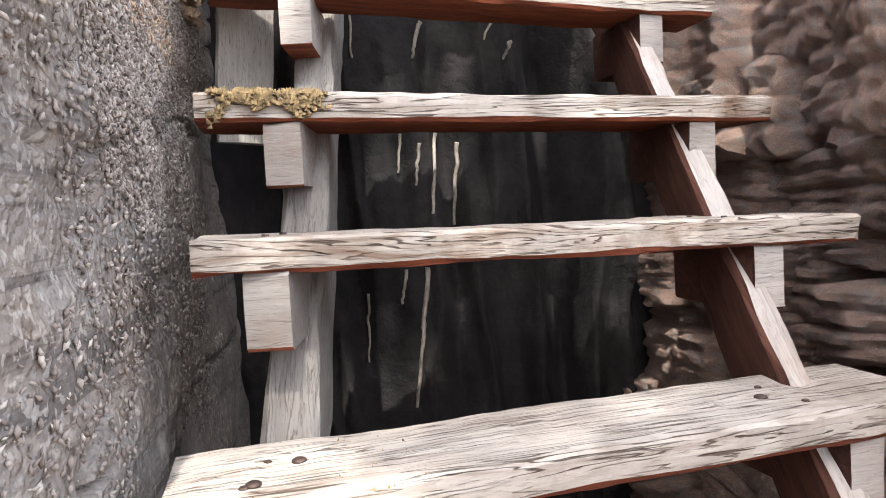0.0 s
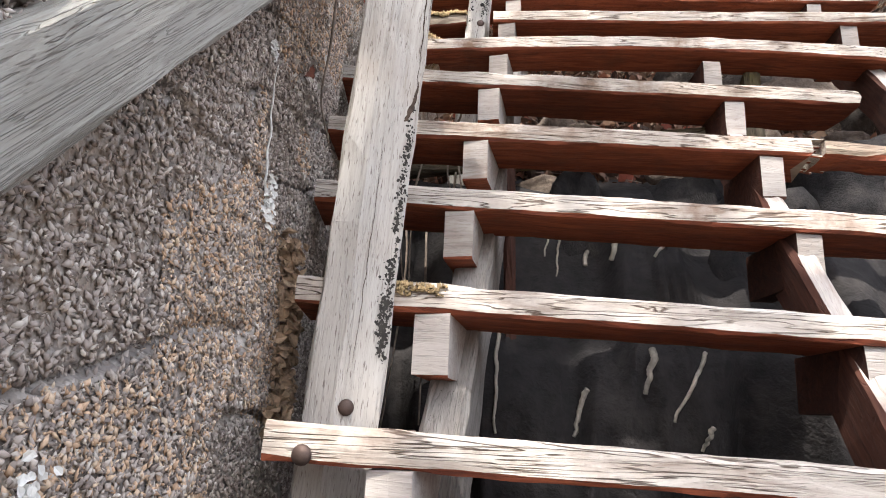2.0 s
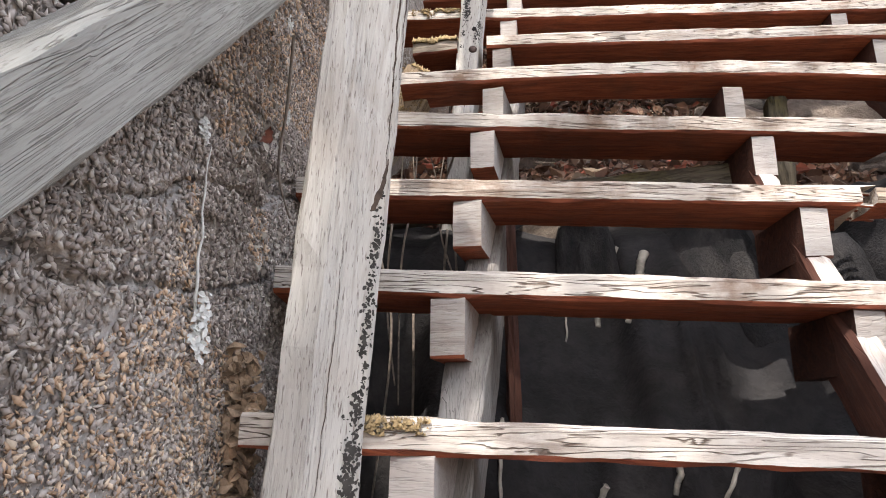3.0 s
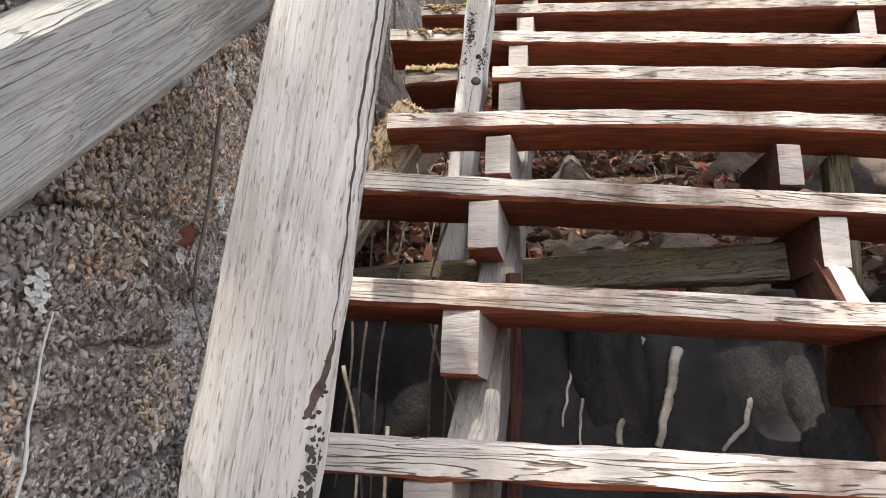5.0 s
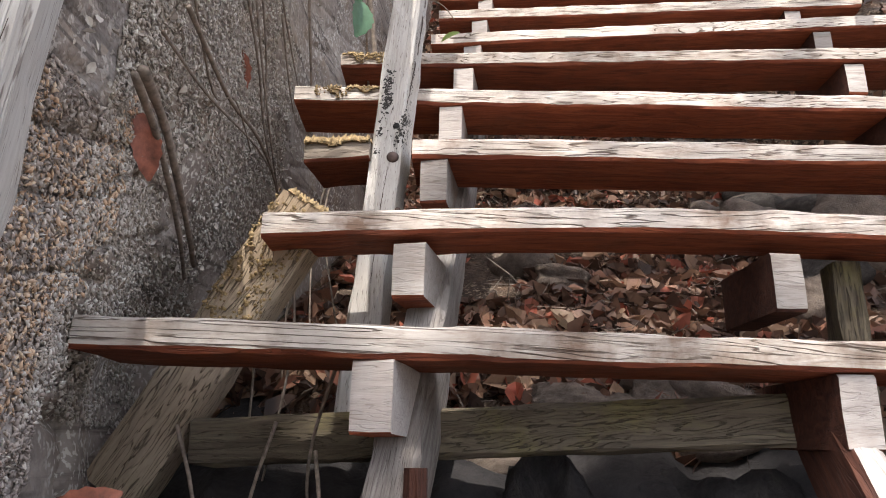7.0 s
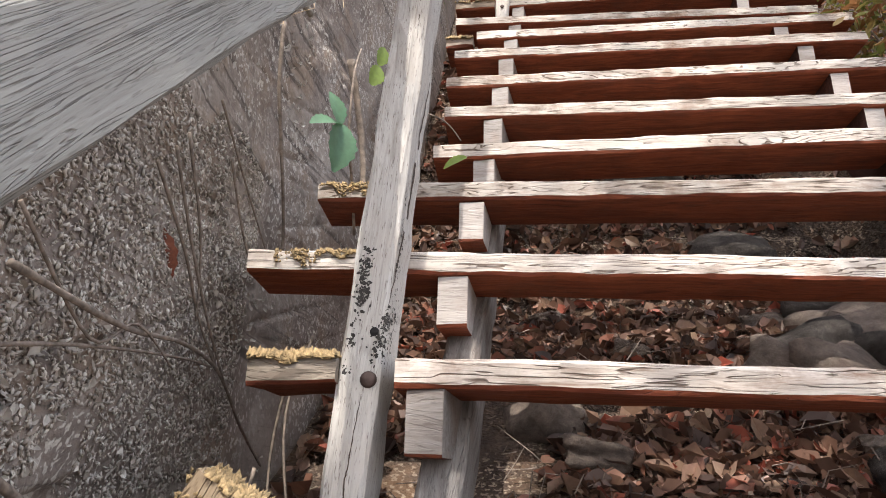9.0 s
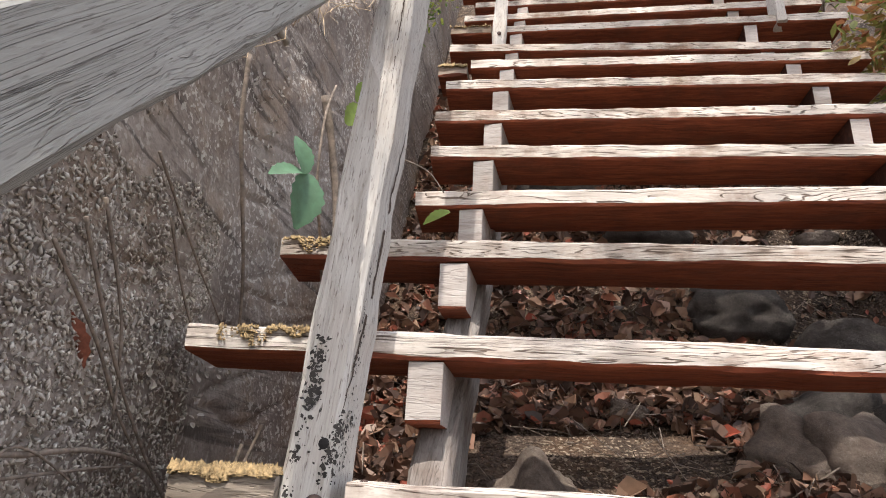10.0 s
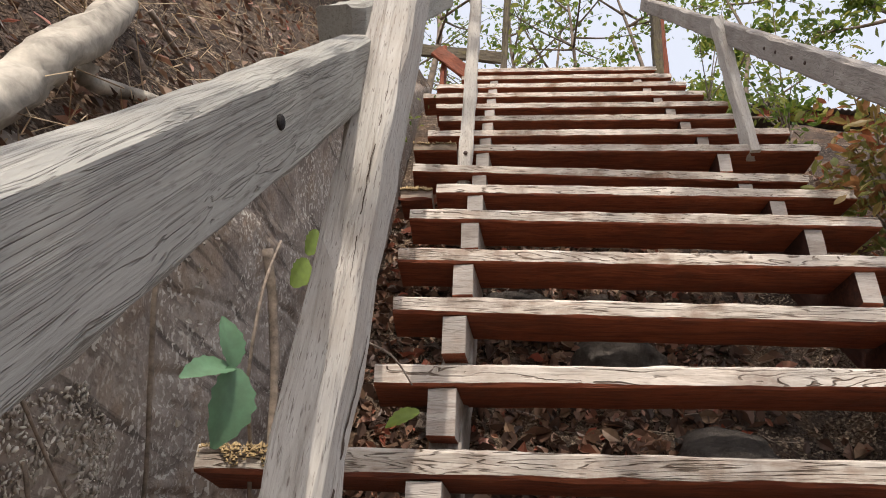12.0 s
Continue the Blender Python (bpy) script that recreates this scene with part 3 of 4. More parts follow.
def rail(y0, y1, x, low, slope, label, seed, height=0.095, thick=0.06):
    """A rail of that height whose lower edge passes (y, z) = low."""
    up = height / 2 * math.sqrt(1 + slope * slope)
    a = (x, y0, low[1] + slope * (y0 - low[0]) + up)
    b = (x, y1, low[1] + slope * (y1 - low[0]) + up)
    return beam("handrail", a, b, thick, height, RAILS, label, "handrail", seed, group="handrails", rough=0.003)


rail(-0.35, 1.43, -0.305, (0.639, 1.754), 1.156, "broad grey weathered handrail plank beside the rock", 41)
rail_b = beam("handrail", (-0.213, 1.47, 2.848 + 0.079), (-0.177, 2.59, 4.185 + 0.079), 0.06, 0.10, RAILS, "broad grey weathered handrail plank with a bolt hole", "handrail", 42, group="handrails", rough=0.003)
part("bolt_hole", dome(0.008, 0.004), M_DARK, rail_b, "dark empty bolt hole").matrix_basis = rail_b.matrix_basis.inverted() @ Matrix.Translation((-0.155, 2.27, 3.892)) @ pose(0, 0, 0, 0, 90)
rail(2.60, 4.45, -0.225, (2.60, 4.265), 1.19, "broad grey weathered upper handrail plank", 43, 0.10)
# Darker wood than the other rails: its backlit shade is in the colour.
rail_r = beam("handrail", (1.215, 2.9, 4.28), (1.255, 5.72, 7.87), 0.055, 0.10, [M_STRING] * 3, "grey handrail with a bolted joint, backlit shade put into its colour", "handrail", 44, group="handrails")
for yy in (3.72, 3.80, 3.90, 3.98):
    f = (yy - 2.9) / 2.82
    part("bolt", dome(0.009, 0.006), M_IRON, rail_r, "dark bolt head").matrix_basis = rail_r.matrix_basis.inverted() @ Matrix.Translation((1.215 + 0.04 * f - 0.028, yy, 4.28 + 3.59 * f)) @ pose(0, 0, 0, 0, -90)
beam("brace_board", (-0.45, 5.95, 7.62), (-0.08, 5.9, 7.22), 0.03, 0.12, [M_RED] * 3, "red brown slanting board at the head of the stair", "board", 51)
beam("brace_board", (-0.6, 6.0, 7.68), (0.12, 5.98, 7.55), 0.03, 0.13, [M_MOSSY] * 3, "grey brown level board at the head of the stair", "board", 52)
beam("brace_board", (-0.40, 6.05, 7.0), (-0.38, 6.05, 7.7), 0.04, 0.16, [M_RED] * 3, "red brown upright board at the head of the stair", "board", 53)

# ---- stubs, planks and beams about the stair ----
def moss(parent, x0, x1, y0, y1, z, n, seed, lump=0.006, hang=0.0):
    """Cushions of moss over a strip of the parent, in its own axes."""
    rng = np.random.RandomState(seed)
    V, F = [], []
    for i in range(n):
        x, y = rng.uniform(x0, x1), rng.uniform(y0, y1)
        edge = min(1.0, 4 * min(x - x0, x1 - x) / (x1 - x0) + 0.15)
        if rng.rand() > edge or noise.noise(Vector((x * 45, y * 45, seed))) < -0.12:
            continue
        low = rng.rand() < 0.35 and hang > 0
        y = y0 if low else y
        zz = z + rng.uniform(0, lump) - (rng.uniform(0, hang) * min(1.25, max(0.08, 0.5 + 1.3 * noise.noise(Vector((x * 22, seed, 4))))) if low else 0)
        r = lump * rng.uniform(0.5, 1.3)
        tilt = rng.uniform(-1, 1, 2) * r
        base = len(V)
        ring = rng.uniform(0, 6.28)
        V += [(x + r * math.cos(ring + a), y + r * math.sin(ring + a), zz - r * 0.6) for a in (0, 1.57, 3.14, 4.71)]
        V += [(x + tilt[0], y + tilt[1], zz + r * rng.uniform(0.5, 1.6))]
        F += [(base, base + 1, base + 4), (base + 1, base + 2, base + 4), (base + 2, base + 3, base + 4), (base + 3, base, base + 4)]
    return tagged(sheet("moss", V, F, M_MOSS, parent, True), "yellow green cushion of dry moss", kind="stuff")


def stub(x0, x1, k, dz, seed, mossy, deep=0.16):
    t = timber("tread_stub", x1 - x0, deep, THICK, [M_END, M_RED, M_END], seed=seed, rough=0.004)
    t.matrix_basis = pose(x0, tread_y(k) + 0.01, tread_z(k) + dz)
    tagged(t, "cut end of a brown tread capped with moss", "tread stub", "tread stubs beside the posts")
    if mossy:
        moss(t, 0.0, x1 - x0, -0.003, deep, THICK / 2, mossy, seed, 0.006, 0.012)


stub(-0.374, -0.225, 9, 0.004, 61, 2200)
stub(-0.335, -0.13, 18, 0.01, 62, 250)
stub(-0.31, -0.19, 16, -0.02, 63, 700)
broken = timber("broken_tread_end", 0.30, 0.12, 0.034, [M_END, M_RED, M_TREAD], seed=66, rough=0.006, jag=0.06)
broken.matrix_basis = pose(0.715, tread_y(6) + 0.135 * 0.82 + 0.02, tread_z(6) - 0.012, 3, 2, 6)
tagged(broken, "splintered brown remnant of a broken tread", "tread stub")
for i in range(9):
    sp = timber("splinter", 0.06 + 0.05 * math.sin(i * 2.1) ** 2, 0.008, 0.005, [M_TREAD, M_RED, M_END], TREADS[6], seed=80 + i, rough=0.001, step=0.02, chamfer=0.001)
    sp.matrix_basis = pose(1.125, 0.01 + 0.017 * i, -0.017 + 0.0065 * ((i * 5) % 6), 0, 6 * math.sin(i * 1.7), 7 * math.cos(i * 2.3))
moss(TREADS[2], 0.02, 0.2, -0.008, 0.02, THICK / 2 - 0.004, 2600, 5, 0.0045, 0.05)
moss(TREADS[10], 0.05, 0.24, -0.004, 0.10, THICK / 2 - 0.003, 1200, 6, 0.0035, 0.035)
moss(TREADS[11], 0.0, 0.16, -0.004, 0.10, THICK / 2 - 0.003, 1200, 7, 0.0035, 0.035)
moss(TREADS[0], 0.0, 0.3, 0.0, 0.17, THICK / 2 - 0.005, 300, 8, 0.003)
moss(TREADS[4], 0.12, 0.24, -0.004, 0.06, THICK / 2 - 0.004, 800, 9, 0.0035, 0.04)
lean = beam("mossy_plank", (-0.616, 2.345, 2.487), (-0.30, 2.345, 3.022), 0.07, 0.118, [M_TAN] * 3, "short leaning plank with mossy cut top", "plank", 71)
moss(lean, 0.34, 0.62, -0.036, 0.036, 0.057, 700, 11, 0.005)
cover = moss(lean, 0.30, 0.62, -0.056, 0.056, 0.0, 620, 12, 0.004)
cover.matrix_basis = Matrix.Translation((0, -0.0365, 0)) @ pose(0, 0, 0, 90)
cap = moss(lean, -0.058, 0.058, -0.036, 0.036, 0.0, 900, 13, 0.006)
cap.matrix_basis = Matrix.Translation((0.622, 0, 0)) @ pose(0, 0, 0, 0, 90)
cross = beam("cross_beam", (-0.47, 2.33, 2.575), (0.53, 2.33, 2.632), 0.05, 0.082, [M_MOSSY] * 3, "old mossy cross beam under the treads", "beam", 72)
beam("support_stake", (0.72, 2.50, 2.55), (0.72, 2.50, 2.935), 0.05, 0.07, [M_MOSSY] * 3, "short mossy stake beside the stringer", "stake", 73)
beam("support_stake", (-0.02, 2.08, 1.6), (-0.035, 2.10, 2.55), 0.03, 0.035, [M_SHADE_WOOD] * 3, "thin brown stake behind the stringer", "stake", 74)
for i, (xx, yy) in enumerate([(0.09, 0.05), (0.14, 0.10), (0.75, 0.08)]):
    s_ = part("screw", dome(0.009, 0.004), M_IRON, TREADS[0], "rusty screw head", True)
    s_.matrix_basis = Matrix.Translation((xx, yy, THICK / 2 + 0.001))


# ---- stones ----
def stone_mesh(name, seed, boxy=3.0, rough=0.16, res=3, strata=0.0, smooth=True):
    """A weathered block of unit half size."""
    bm = bmesh.new()
    bmesh.ops.create_icosphere(bm, subdivisions=res, radius=1.0)
    P = np.array([v.co[:] for v in bm.verts])
    e = boxy
    r = 1.0 / (np.abs(P[:, 0]) ** e + np.abs(P[:, 1]) ** e + np.abs(P[:, 2]) ** e) ** (1 / e)
    r = r * (1 + rough * 2 * fbm(P[:, 0] * 1.6, P[:, 1] * 1.6, P[:, 2] * 1.6 + seed * 9.1, 4, seed))
    if strata:
        r = r * (1 - strata * np.abs(np.sin(P[:, 2] * 9 + 2 * vnoise(P[:, 0] * 2, P[:, 1] * 2, 0 * r + seed, seed))) ** 6 )
    for v, k in zip(bm.verts, r):
        v.co *= k
    me = bpy.data.meshes.new(name)
    bm.to_mesh(me)
    bm.free()
    me.polygons.foreach_set("use_smooth", [smooth] * len(me.polygons))
    return me


def placed_stone(name, me, mat, place, half, turn, parent=None):
    ob = new(name, me)
    if not me.materials:
        me.materials.append(mat)
    ob.matrix_basis = pose(*place, *turn) @ Matrix.Diagonal((*half, 1))
    if parent:
        ob.parent = parent
    return ob


def build_right_bank():
    bank = tagged(new("rock_bank"), "layered red brown sandstone bank beside the stair", "rock bank", kind="structure")
    rng = np.random.RandomState(4)
    meshes = [stone_mesh("sandstone", i + 1, 14.0, 0.20, 4, 0.07, False) for i in range(6)]
    z = 0.0
    while z < 1.78:
        h = rng.uniform(0.03, 0.11)
        y = 0.0 + rng.uniform(0, 0.2)
        while y < 2.3:
            w = rng.uniform(0.07, 0.19)
            x = 0.95 + 0.15 * (1.0 - min(1.0, abs(y - 1.3))) + rng.uniform(-0.07, 0.08) + 0.06 * (z - 1.0)
            top = 1.05 + 0.75 * min(1.0, y / 1.3)
            if z < top:
                placed_stone("sandstone", meshes[rng.randint(6)], M_SAND, (x + 0.06, y + w, z + h), (0.24, w * 1.06, h * 1.12), rng.uniform(-5, 5, 3), bank)
            y += 2 * w
        z += 2 * h * 0.97


build_right_bank()


def build_boulders():
    rng = np.random.RandomState(9)
    dark = [stone_mesh("boulder", 20 + i, 4.0, 0.38, 4) for i in range(3)]
    dim = [stone_mesh("boulder", 70 + i, 5.0, 0.42, 4) for i in range(3)]
    # Boulders in the rock darkened for the shade under the stair.
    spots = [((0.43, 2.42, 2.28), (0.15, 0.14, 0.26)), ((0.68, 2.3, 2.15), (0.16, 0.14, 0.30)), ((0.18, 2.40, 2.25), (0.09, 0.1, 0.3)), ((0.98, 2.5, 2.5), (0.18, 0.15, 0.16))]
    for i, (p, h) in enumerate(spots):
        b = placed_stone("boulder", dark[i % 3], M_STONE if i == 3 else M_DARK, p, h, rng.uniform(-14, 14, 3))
        tagged(b, "rounded boulder wedged under the stair, shade put into its colour", "boulder", "boulders under the stair")
    pale = [stone_mesh("stone", 40 + i, 5.0, 0.42, 4) for i in range(4)]
    for i in range(24):
        x, y = rng.uniform(-0.3, 1.4), rng.uniform(2.5, 4.9)
        if i < 8:
            x, y = rng.uniform(0.0, 0.6), rng.uniform(2.5, 2.8)
        r = rng.uniform(0.025, 0.075)
        b = placed_stone("stone", pale[i % 4], M_STONE, (x, y, float(ground_z(x, y)) + r * 0.2), (r * 1.3, r, r * 0.6), rng.uniform(-20, 20, 3))
        tagged(b, "brown weathered stone lying among dead leaves", "stone", "stones on the slope")
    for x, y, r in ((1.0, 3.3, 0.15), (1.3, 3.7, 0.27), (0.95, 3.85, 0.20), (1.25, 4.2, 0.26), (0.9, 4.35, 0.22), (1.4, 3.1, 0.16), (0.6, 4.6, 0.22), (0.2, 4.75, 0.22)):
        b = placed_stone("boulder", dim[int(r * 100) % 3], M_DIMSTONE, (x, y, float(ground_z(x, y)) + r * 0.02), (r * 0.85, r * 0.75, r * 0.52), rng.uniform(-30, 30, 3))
        tagged(b, "dark boulder on the slope beneath the stair", "boulder", "boulders under the stair")
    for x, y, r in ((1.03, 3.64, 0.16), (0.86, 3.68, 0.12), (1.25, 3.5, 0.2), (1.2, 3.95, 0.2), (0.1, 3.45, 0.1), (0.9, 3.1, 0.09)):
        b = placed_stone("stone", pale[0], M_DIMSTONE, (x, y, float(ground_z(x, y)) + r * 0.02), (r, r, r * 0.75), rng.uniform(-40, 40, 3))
        tagged(b, "large dark weathered stone on the slope", "stone", "stones on the slope")


build_boulders()


# ---- leaves, twigs and roots ----
def leaves(name, centres, ups, lengths, widths, mat, seed, parent=None, curl=0.25, lobes=False):
    """Many folded leaves in one mesh; ups is each leaf's way of facing."""
    rng = np.random.RandomState(seed)
    C, N = np.asarray(centres, float), np.asarray(ups, float)
    n = len(C)
    N = N / np.linalg.norm(N, axis=1, keepdims=True)
    A = rng.normal(size=(n, 3))
    A = A - N * (A * N).sum(1, keepdims=True)
    A = A / np.linalg.norm(A, axis=1, keepdims=True)
    B = np.cross(N, A)
    L, W = np.asarray(lengths, float)[:, None], np.asarray(widths, float)[:, None]
    c = curl * rng.uniform(0.2, 1.6, (n, 1))
    pts = [C - A * L / 2, C - A * L * 0.12 + B * W / 2 + N * c * W, C + A * L * 0.25 + B * W * 0.38 + N * c * W * 0.8, C + A * L / 2 + N * c * L * 0.3, C + A * L * 0.25 - B * W * 0.38 + N * c * W * 0.8, C - A * L * 0.12 - B * W / 2 + N * c * W, C + A * L * 0.1]
    V = np.stack(pts, 1).reshape(-1, 3)
    F = np.array([[0, 1, 6], [1, 2, 6], [2, 3, 6], [3, 4, 6], [4, 5, 6], [5, 0, 6]])
    F = (np.arange(n)[:, None, None] * 7 + F[None]).reshape(-1, 3)
    return sheet(name, V.tolist(), F.tolist(), mat, parent, False)


def build_litter():
    rng = np.random.RandomState(2)
    n = 26000
    x, y = rng.uniform(-0.55, 1.9, n), 2.42 + 2.9 * rng.rand(n) ** 1.2
    keep = vnoise(x * 2.2, y * 2.2, 0 * x, 6) > 0.14
    keep &= (x < 1.08 + 0.25 * (vnoise(y * 3, 0 * y, 0 * y, 9) - 0.5) + 0.5 * np.clip(3.05 - y, 0, 1)) | (rng.rand(n) < 0.16)
    x, y = x[keep], y[keep]
    e = 0.03
    z = ground_z(x, y)
    nx, ny = (ground_z(x + e, y) - z) / e, (ground_z(x, y + e) - z) / e
    z = z + fbm(x * 1.7, y * 1.7, 0 * x, 5, 3) * 0.16 + rng.uniform(0.004, 0.035, len(x))
    up = np.stack([-nx, -ny, np.ones_like(x)], 1)
    up = up / np.linalg.norm(up, axis=1, keepdims=True) + rng.normal(size=(len(x), 3)) * 0.6
    ln = 0.022 + 0.075 * rng.rand(len(x)) ** 1.8
    tagged(leaves("dead_leaves", np.stack([x, y, z], 1), up, ln, ln * rng.uniform(0.4, 0.7, len(x)), M_LITTER, 3, curl=0.55), "brown and red dead leaves covering the slope", "dead leaves", kind="stuff")
    # litter caught on the bank above the wall
    n = 5200
    yb, zb = rng.uniform(1.6, 5.5, n), rng.uniform(0, 1, n)
    zz = 1.63 + 0.95 * yb + 2.6 * zb ** 1.3
    xb = wall_x(yb, zz) + 0.03
    up = np.stack([np.full(n, 0.8), np.full(n, -0.3), np.full(n, 0.8)], 1) + rng.normal(size=(n, 3)) * 0.45
    ln = rng.uniform(0.012, 0.05, n)
    tagged(leaves("bank_litter", np.stack([xb, yb, zz], 1), up, ln, ln * rng.uniform(0.3, 0.6, n), M_LITTER, 5, curl=0.4), "dry leaf scraps and rubble on the soil bank", "leaf litter", kind="stuff")


build_litter()
def post_wear(post, way, bolts, holes, streaks, cracks, seed):
    """Bolts, holes, black lichen and long cracks on a post's weathered faces, in its own axes."""
    rng = np.random.RandomState(seed)
    tree = BVHTree.FromPolygons([v.co for v in post.data.vertices], [p.vertices for p in post.data.polygons])
    way = Vector(way).normalized()

    def on(u, v, z):
        p, n, _, _ = tree.ray_cast(Vector((u, v, z)) - way * 0.3, way)
        return p, n

    for u, v, z, r in bolts:
        p, n = on(u, v, z)
        if p:
            b = part("bolt", dome(r, r * 0.5), M_IRON, post, "dark rusty round bolt head", True)
            b.matrix_basis = Matrix.Translation(p) @ n.to_track_quat("Z", "Y").to_matrix().to_4x4()
    for u, v, z, r in holes:
        p, n = on(u, v, z)
        if p:
            b = part("bolt_hole", dome(r, r * 0.25), M_DARK, post, "dark empty bolt hole", True)
            b.matrix_basis = Matrix.Translation(p) @ n.to_track_quat("Z", "Y").to_matrix().to_4x4()
    C, N, L = [], [], []
    for u, v, z, su, sv, count in streaks:
        for _ in range(count):
            p, n = on(u + rng.normal() * su, v + rng.normal() * sv, z)
            if p:
                C.append(p + n * 0.0006)
                N.append(n)
                L.append(rng.uniform(0.002, 0.0085))
    if C:
        L = np.array(L)
        spots = leaves("black_lichen", C, N, L, L * rng.uniform(0.35, 0.8, len(L)), M_BLACK, seed, post, curl=0.03)
        tagged(spots, "black lichen specks on the grey post", kind="stuff")
    for line, wide in cracks:
        V, F = [], []
        steps = 60
        pts = np.array(line)
        t = np.linspace(0, len(pts) - 1, steps)
        for i in range(steps):
            u, v, z = (np.interp(t[i], np.arange(len(pts)), pts[:, k]) for k in range(3))
            v += 0.0022 * noise.noise(Vector((u * 40, seed, 0))) + 0.001 * noise.noise(Vector((u * 170, seed, 3)))
            half = wide * (0.25 + 0.75 * math.sin(math.pi * i / (steps - 1))) * (0.7 + 0.6 * noise.noise(Vector((u * 60, seed, 9))))
            for side in (-1, 1):
                p, n = on(u, v + side * abs(half), z)
                if p is None:
                    break
                V.append(tuple(p + n * 0.0007))
            if len(V) % 2:
                V.pop()
        F = [(2 * i, 2 * i + 1, 2 * i + 3, 2 * i + 2) for i in range(len(V) // 2 - 1)]
        part_ob = sheet("crack", V, F, M_CRACK, post, True)
        tagged(part_ob, "long dark drying crack")


M_CRACK = plain("crack_wood", (0.075, 0.05, 0.036), 0.95, 0, 0.3, 80, 0.001)
Z_B, Z_A = -0.054, -0.059
post_wear(post_b, (0.26, -0.29, 1.0), [(0.743, 0.018, Z_B, 0.014)], [(0.821, 0.017, Z_B, 0.008)],
          [(0.929, -0.013, Z_B, 0.018, 0.006, 130), (0.884, -0.011, Z_B, 0.014, 0.006, 110), (0.839, 0.040, Z_B, 0.018, 0.008, 120), (0.80, 0.033, Z_B, 0.016, 0.010, 110), (0.785, -0.019, Z_B, 0.03, 0.004, 70), (0.95, 0.042, Z_B, 0.06, 0.003, 90)],
          [([(1.34, 0.060, Z_B), (1.207, 0.052, Z_B), (1.069, 0.049, Z_B), (0.949, 0.041, Z_B), (0.86, 0.034, Z_B)], 0.0022), ([(0.72, 0.01, Z_B), (0.60, 0.004, Z_B), (0.45, 0.006, Z_B)], 0.0016), ([(1.75, 0.02, Z_B), (1.55, 0.016, Z_B), (1.4, 0.02, Z_B)], 0.0012)], 77)
post_wear(post_a, (0.0, -0.12, 1.0), [(0.335, 0.0, -0.025, 0.0125), (1.272, 0.033, -0.025, 0.0105)], [],
          [(0.76, 0.043, -0.025, 0.03, 0.004, 90), (0.66, 0.042, -0.025, 0.03, 0.004, 110), (0.58, 0.040, -0.025, 0.03, 0.004, 120), (0.49, 0.040, -0.025, 0.026, 0.006, 170), (0.44, 0.041, -0.025, 0.016, 0.005, 110)],
          [([(0.88, 0.048, -0.025), (0.85, 0.045, -0.025), (0.83, 0.040, -0.025), (0.805, 0.034, -0.025), (0.80, 0.028, -0.025)], 0.005), ([(1.35, 0.044, -0.025), (1.1, 0.040, -0.025), (0.86, 0.046, -0.025)], 0.0018), ([(1.3, 0.048, -0.025), (1.0, 0.050, -0.025)], 0.001), ([(0.75, 0.0, -0.025), (0.55, 0.003, -0.025), (0.40, 0.0, -0.025)], 0.0008)], 78)


def strands(name, centres, ways, lengths, width, mat, seed):
    """Dry stalks as thin bent three-sided blades in one mesh."""
    rng = np.random.RandomState(seed)
    V, F = [], []
    for c, w, ln in zip(centres, ways, lengths):
        d = Vector(w).normalized()
        u = d.orthogonal().normalized()
        q = d.cross(u)
        bend = Vector(rng.normal(size=3)) * ln * 0.2
        base = len(V)
        for f in (0.0, 0.5, 1.0):
            p = Vector(c) + d * ln * (f - 0.5) + bend * (1 - 4 * (f - 0.5) ** 2)
            for a in (0, 2.09, 4.19):
                V.append(tuple(p + (u * math.cos(a) + q * math.sin(a)) * width * (1 - 0.5 * f)))
        for i in (0, 3):
            for j in range(3):
                F.append((base + i + j, base + i + (j + 1) % 3, base + i + 3 + (j + 1) % 3, base + i + 3 + j))
    return sheet(name, V, F, mat, None, False)


def build_straw():
    rng = np.random.RandomState(31)
    n = 900
    y = rng.uniform(1.9, 5.2, n)
    z = 1.55 + 0.95 * y + 1.7 * rng.rand(n) ** 1.4
    x = wall_x(y, z) + 0.03 + rng.uniform(0, 0.03, n)
    way = rng.normal(size=(n, 3)) + np.array([0.5, -0.3, -0.9])
    tagged(strands("dry_stalks", np.stack([x, y, z], 1), way, rng.uniform(0.04, 0.22, n), 0.0016, M_STRAW, 32), "dry straw and rootlets on the soil bank", "dry stalks", kind="stuff")
    n = 420
    x, y = rng.uniform(-0.4, 1.6, n), rng.uniform(2.5, 5.0, n)
    way = rng.normal(size=(n, 3)) * np.array([1, 1, 0.35])
    z = np.array([float(ground_z(a, b)) for a, b in zip(x, y)]) + fbm(x * 1.7, y * 1.7, 0 * x, 5, 3) * 0.16 + rng.uniform(0.01, 0.05, n)
    tagged(strands("fallen_twigs", np.stack([x, y, z], 1), way, rng.uniform(0.05, 0.25, n), 0.0022, M_TWIG, 33), "fallen twigs among the dead leaves", "twigs", kind="stuff")


build_straw()


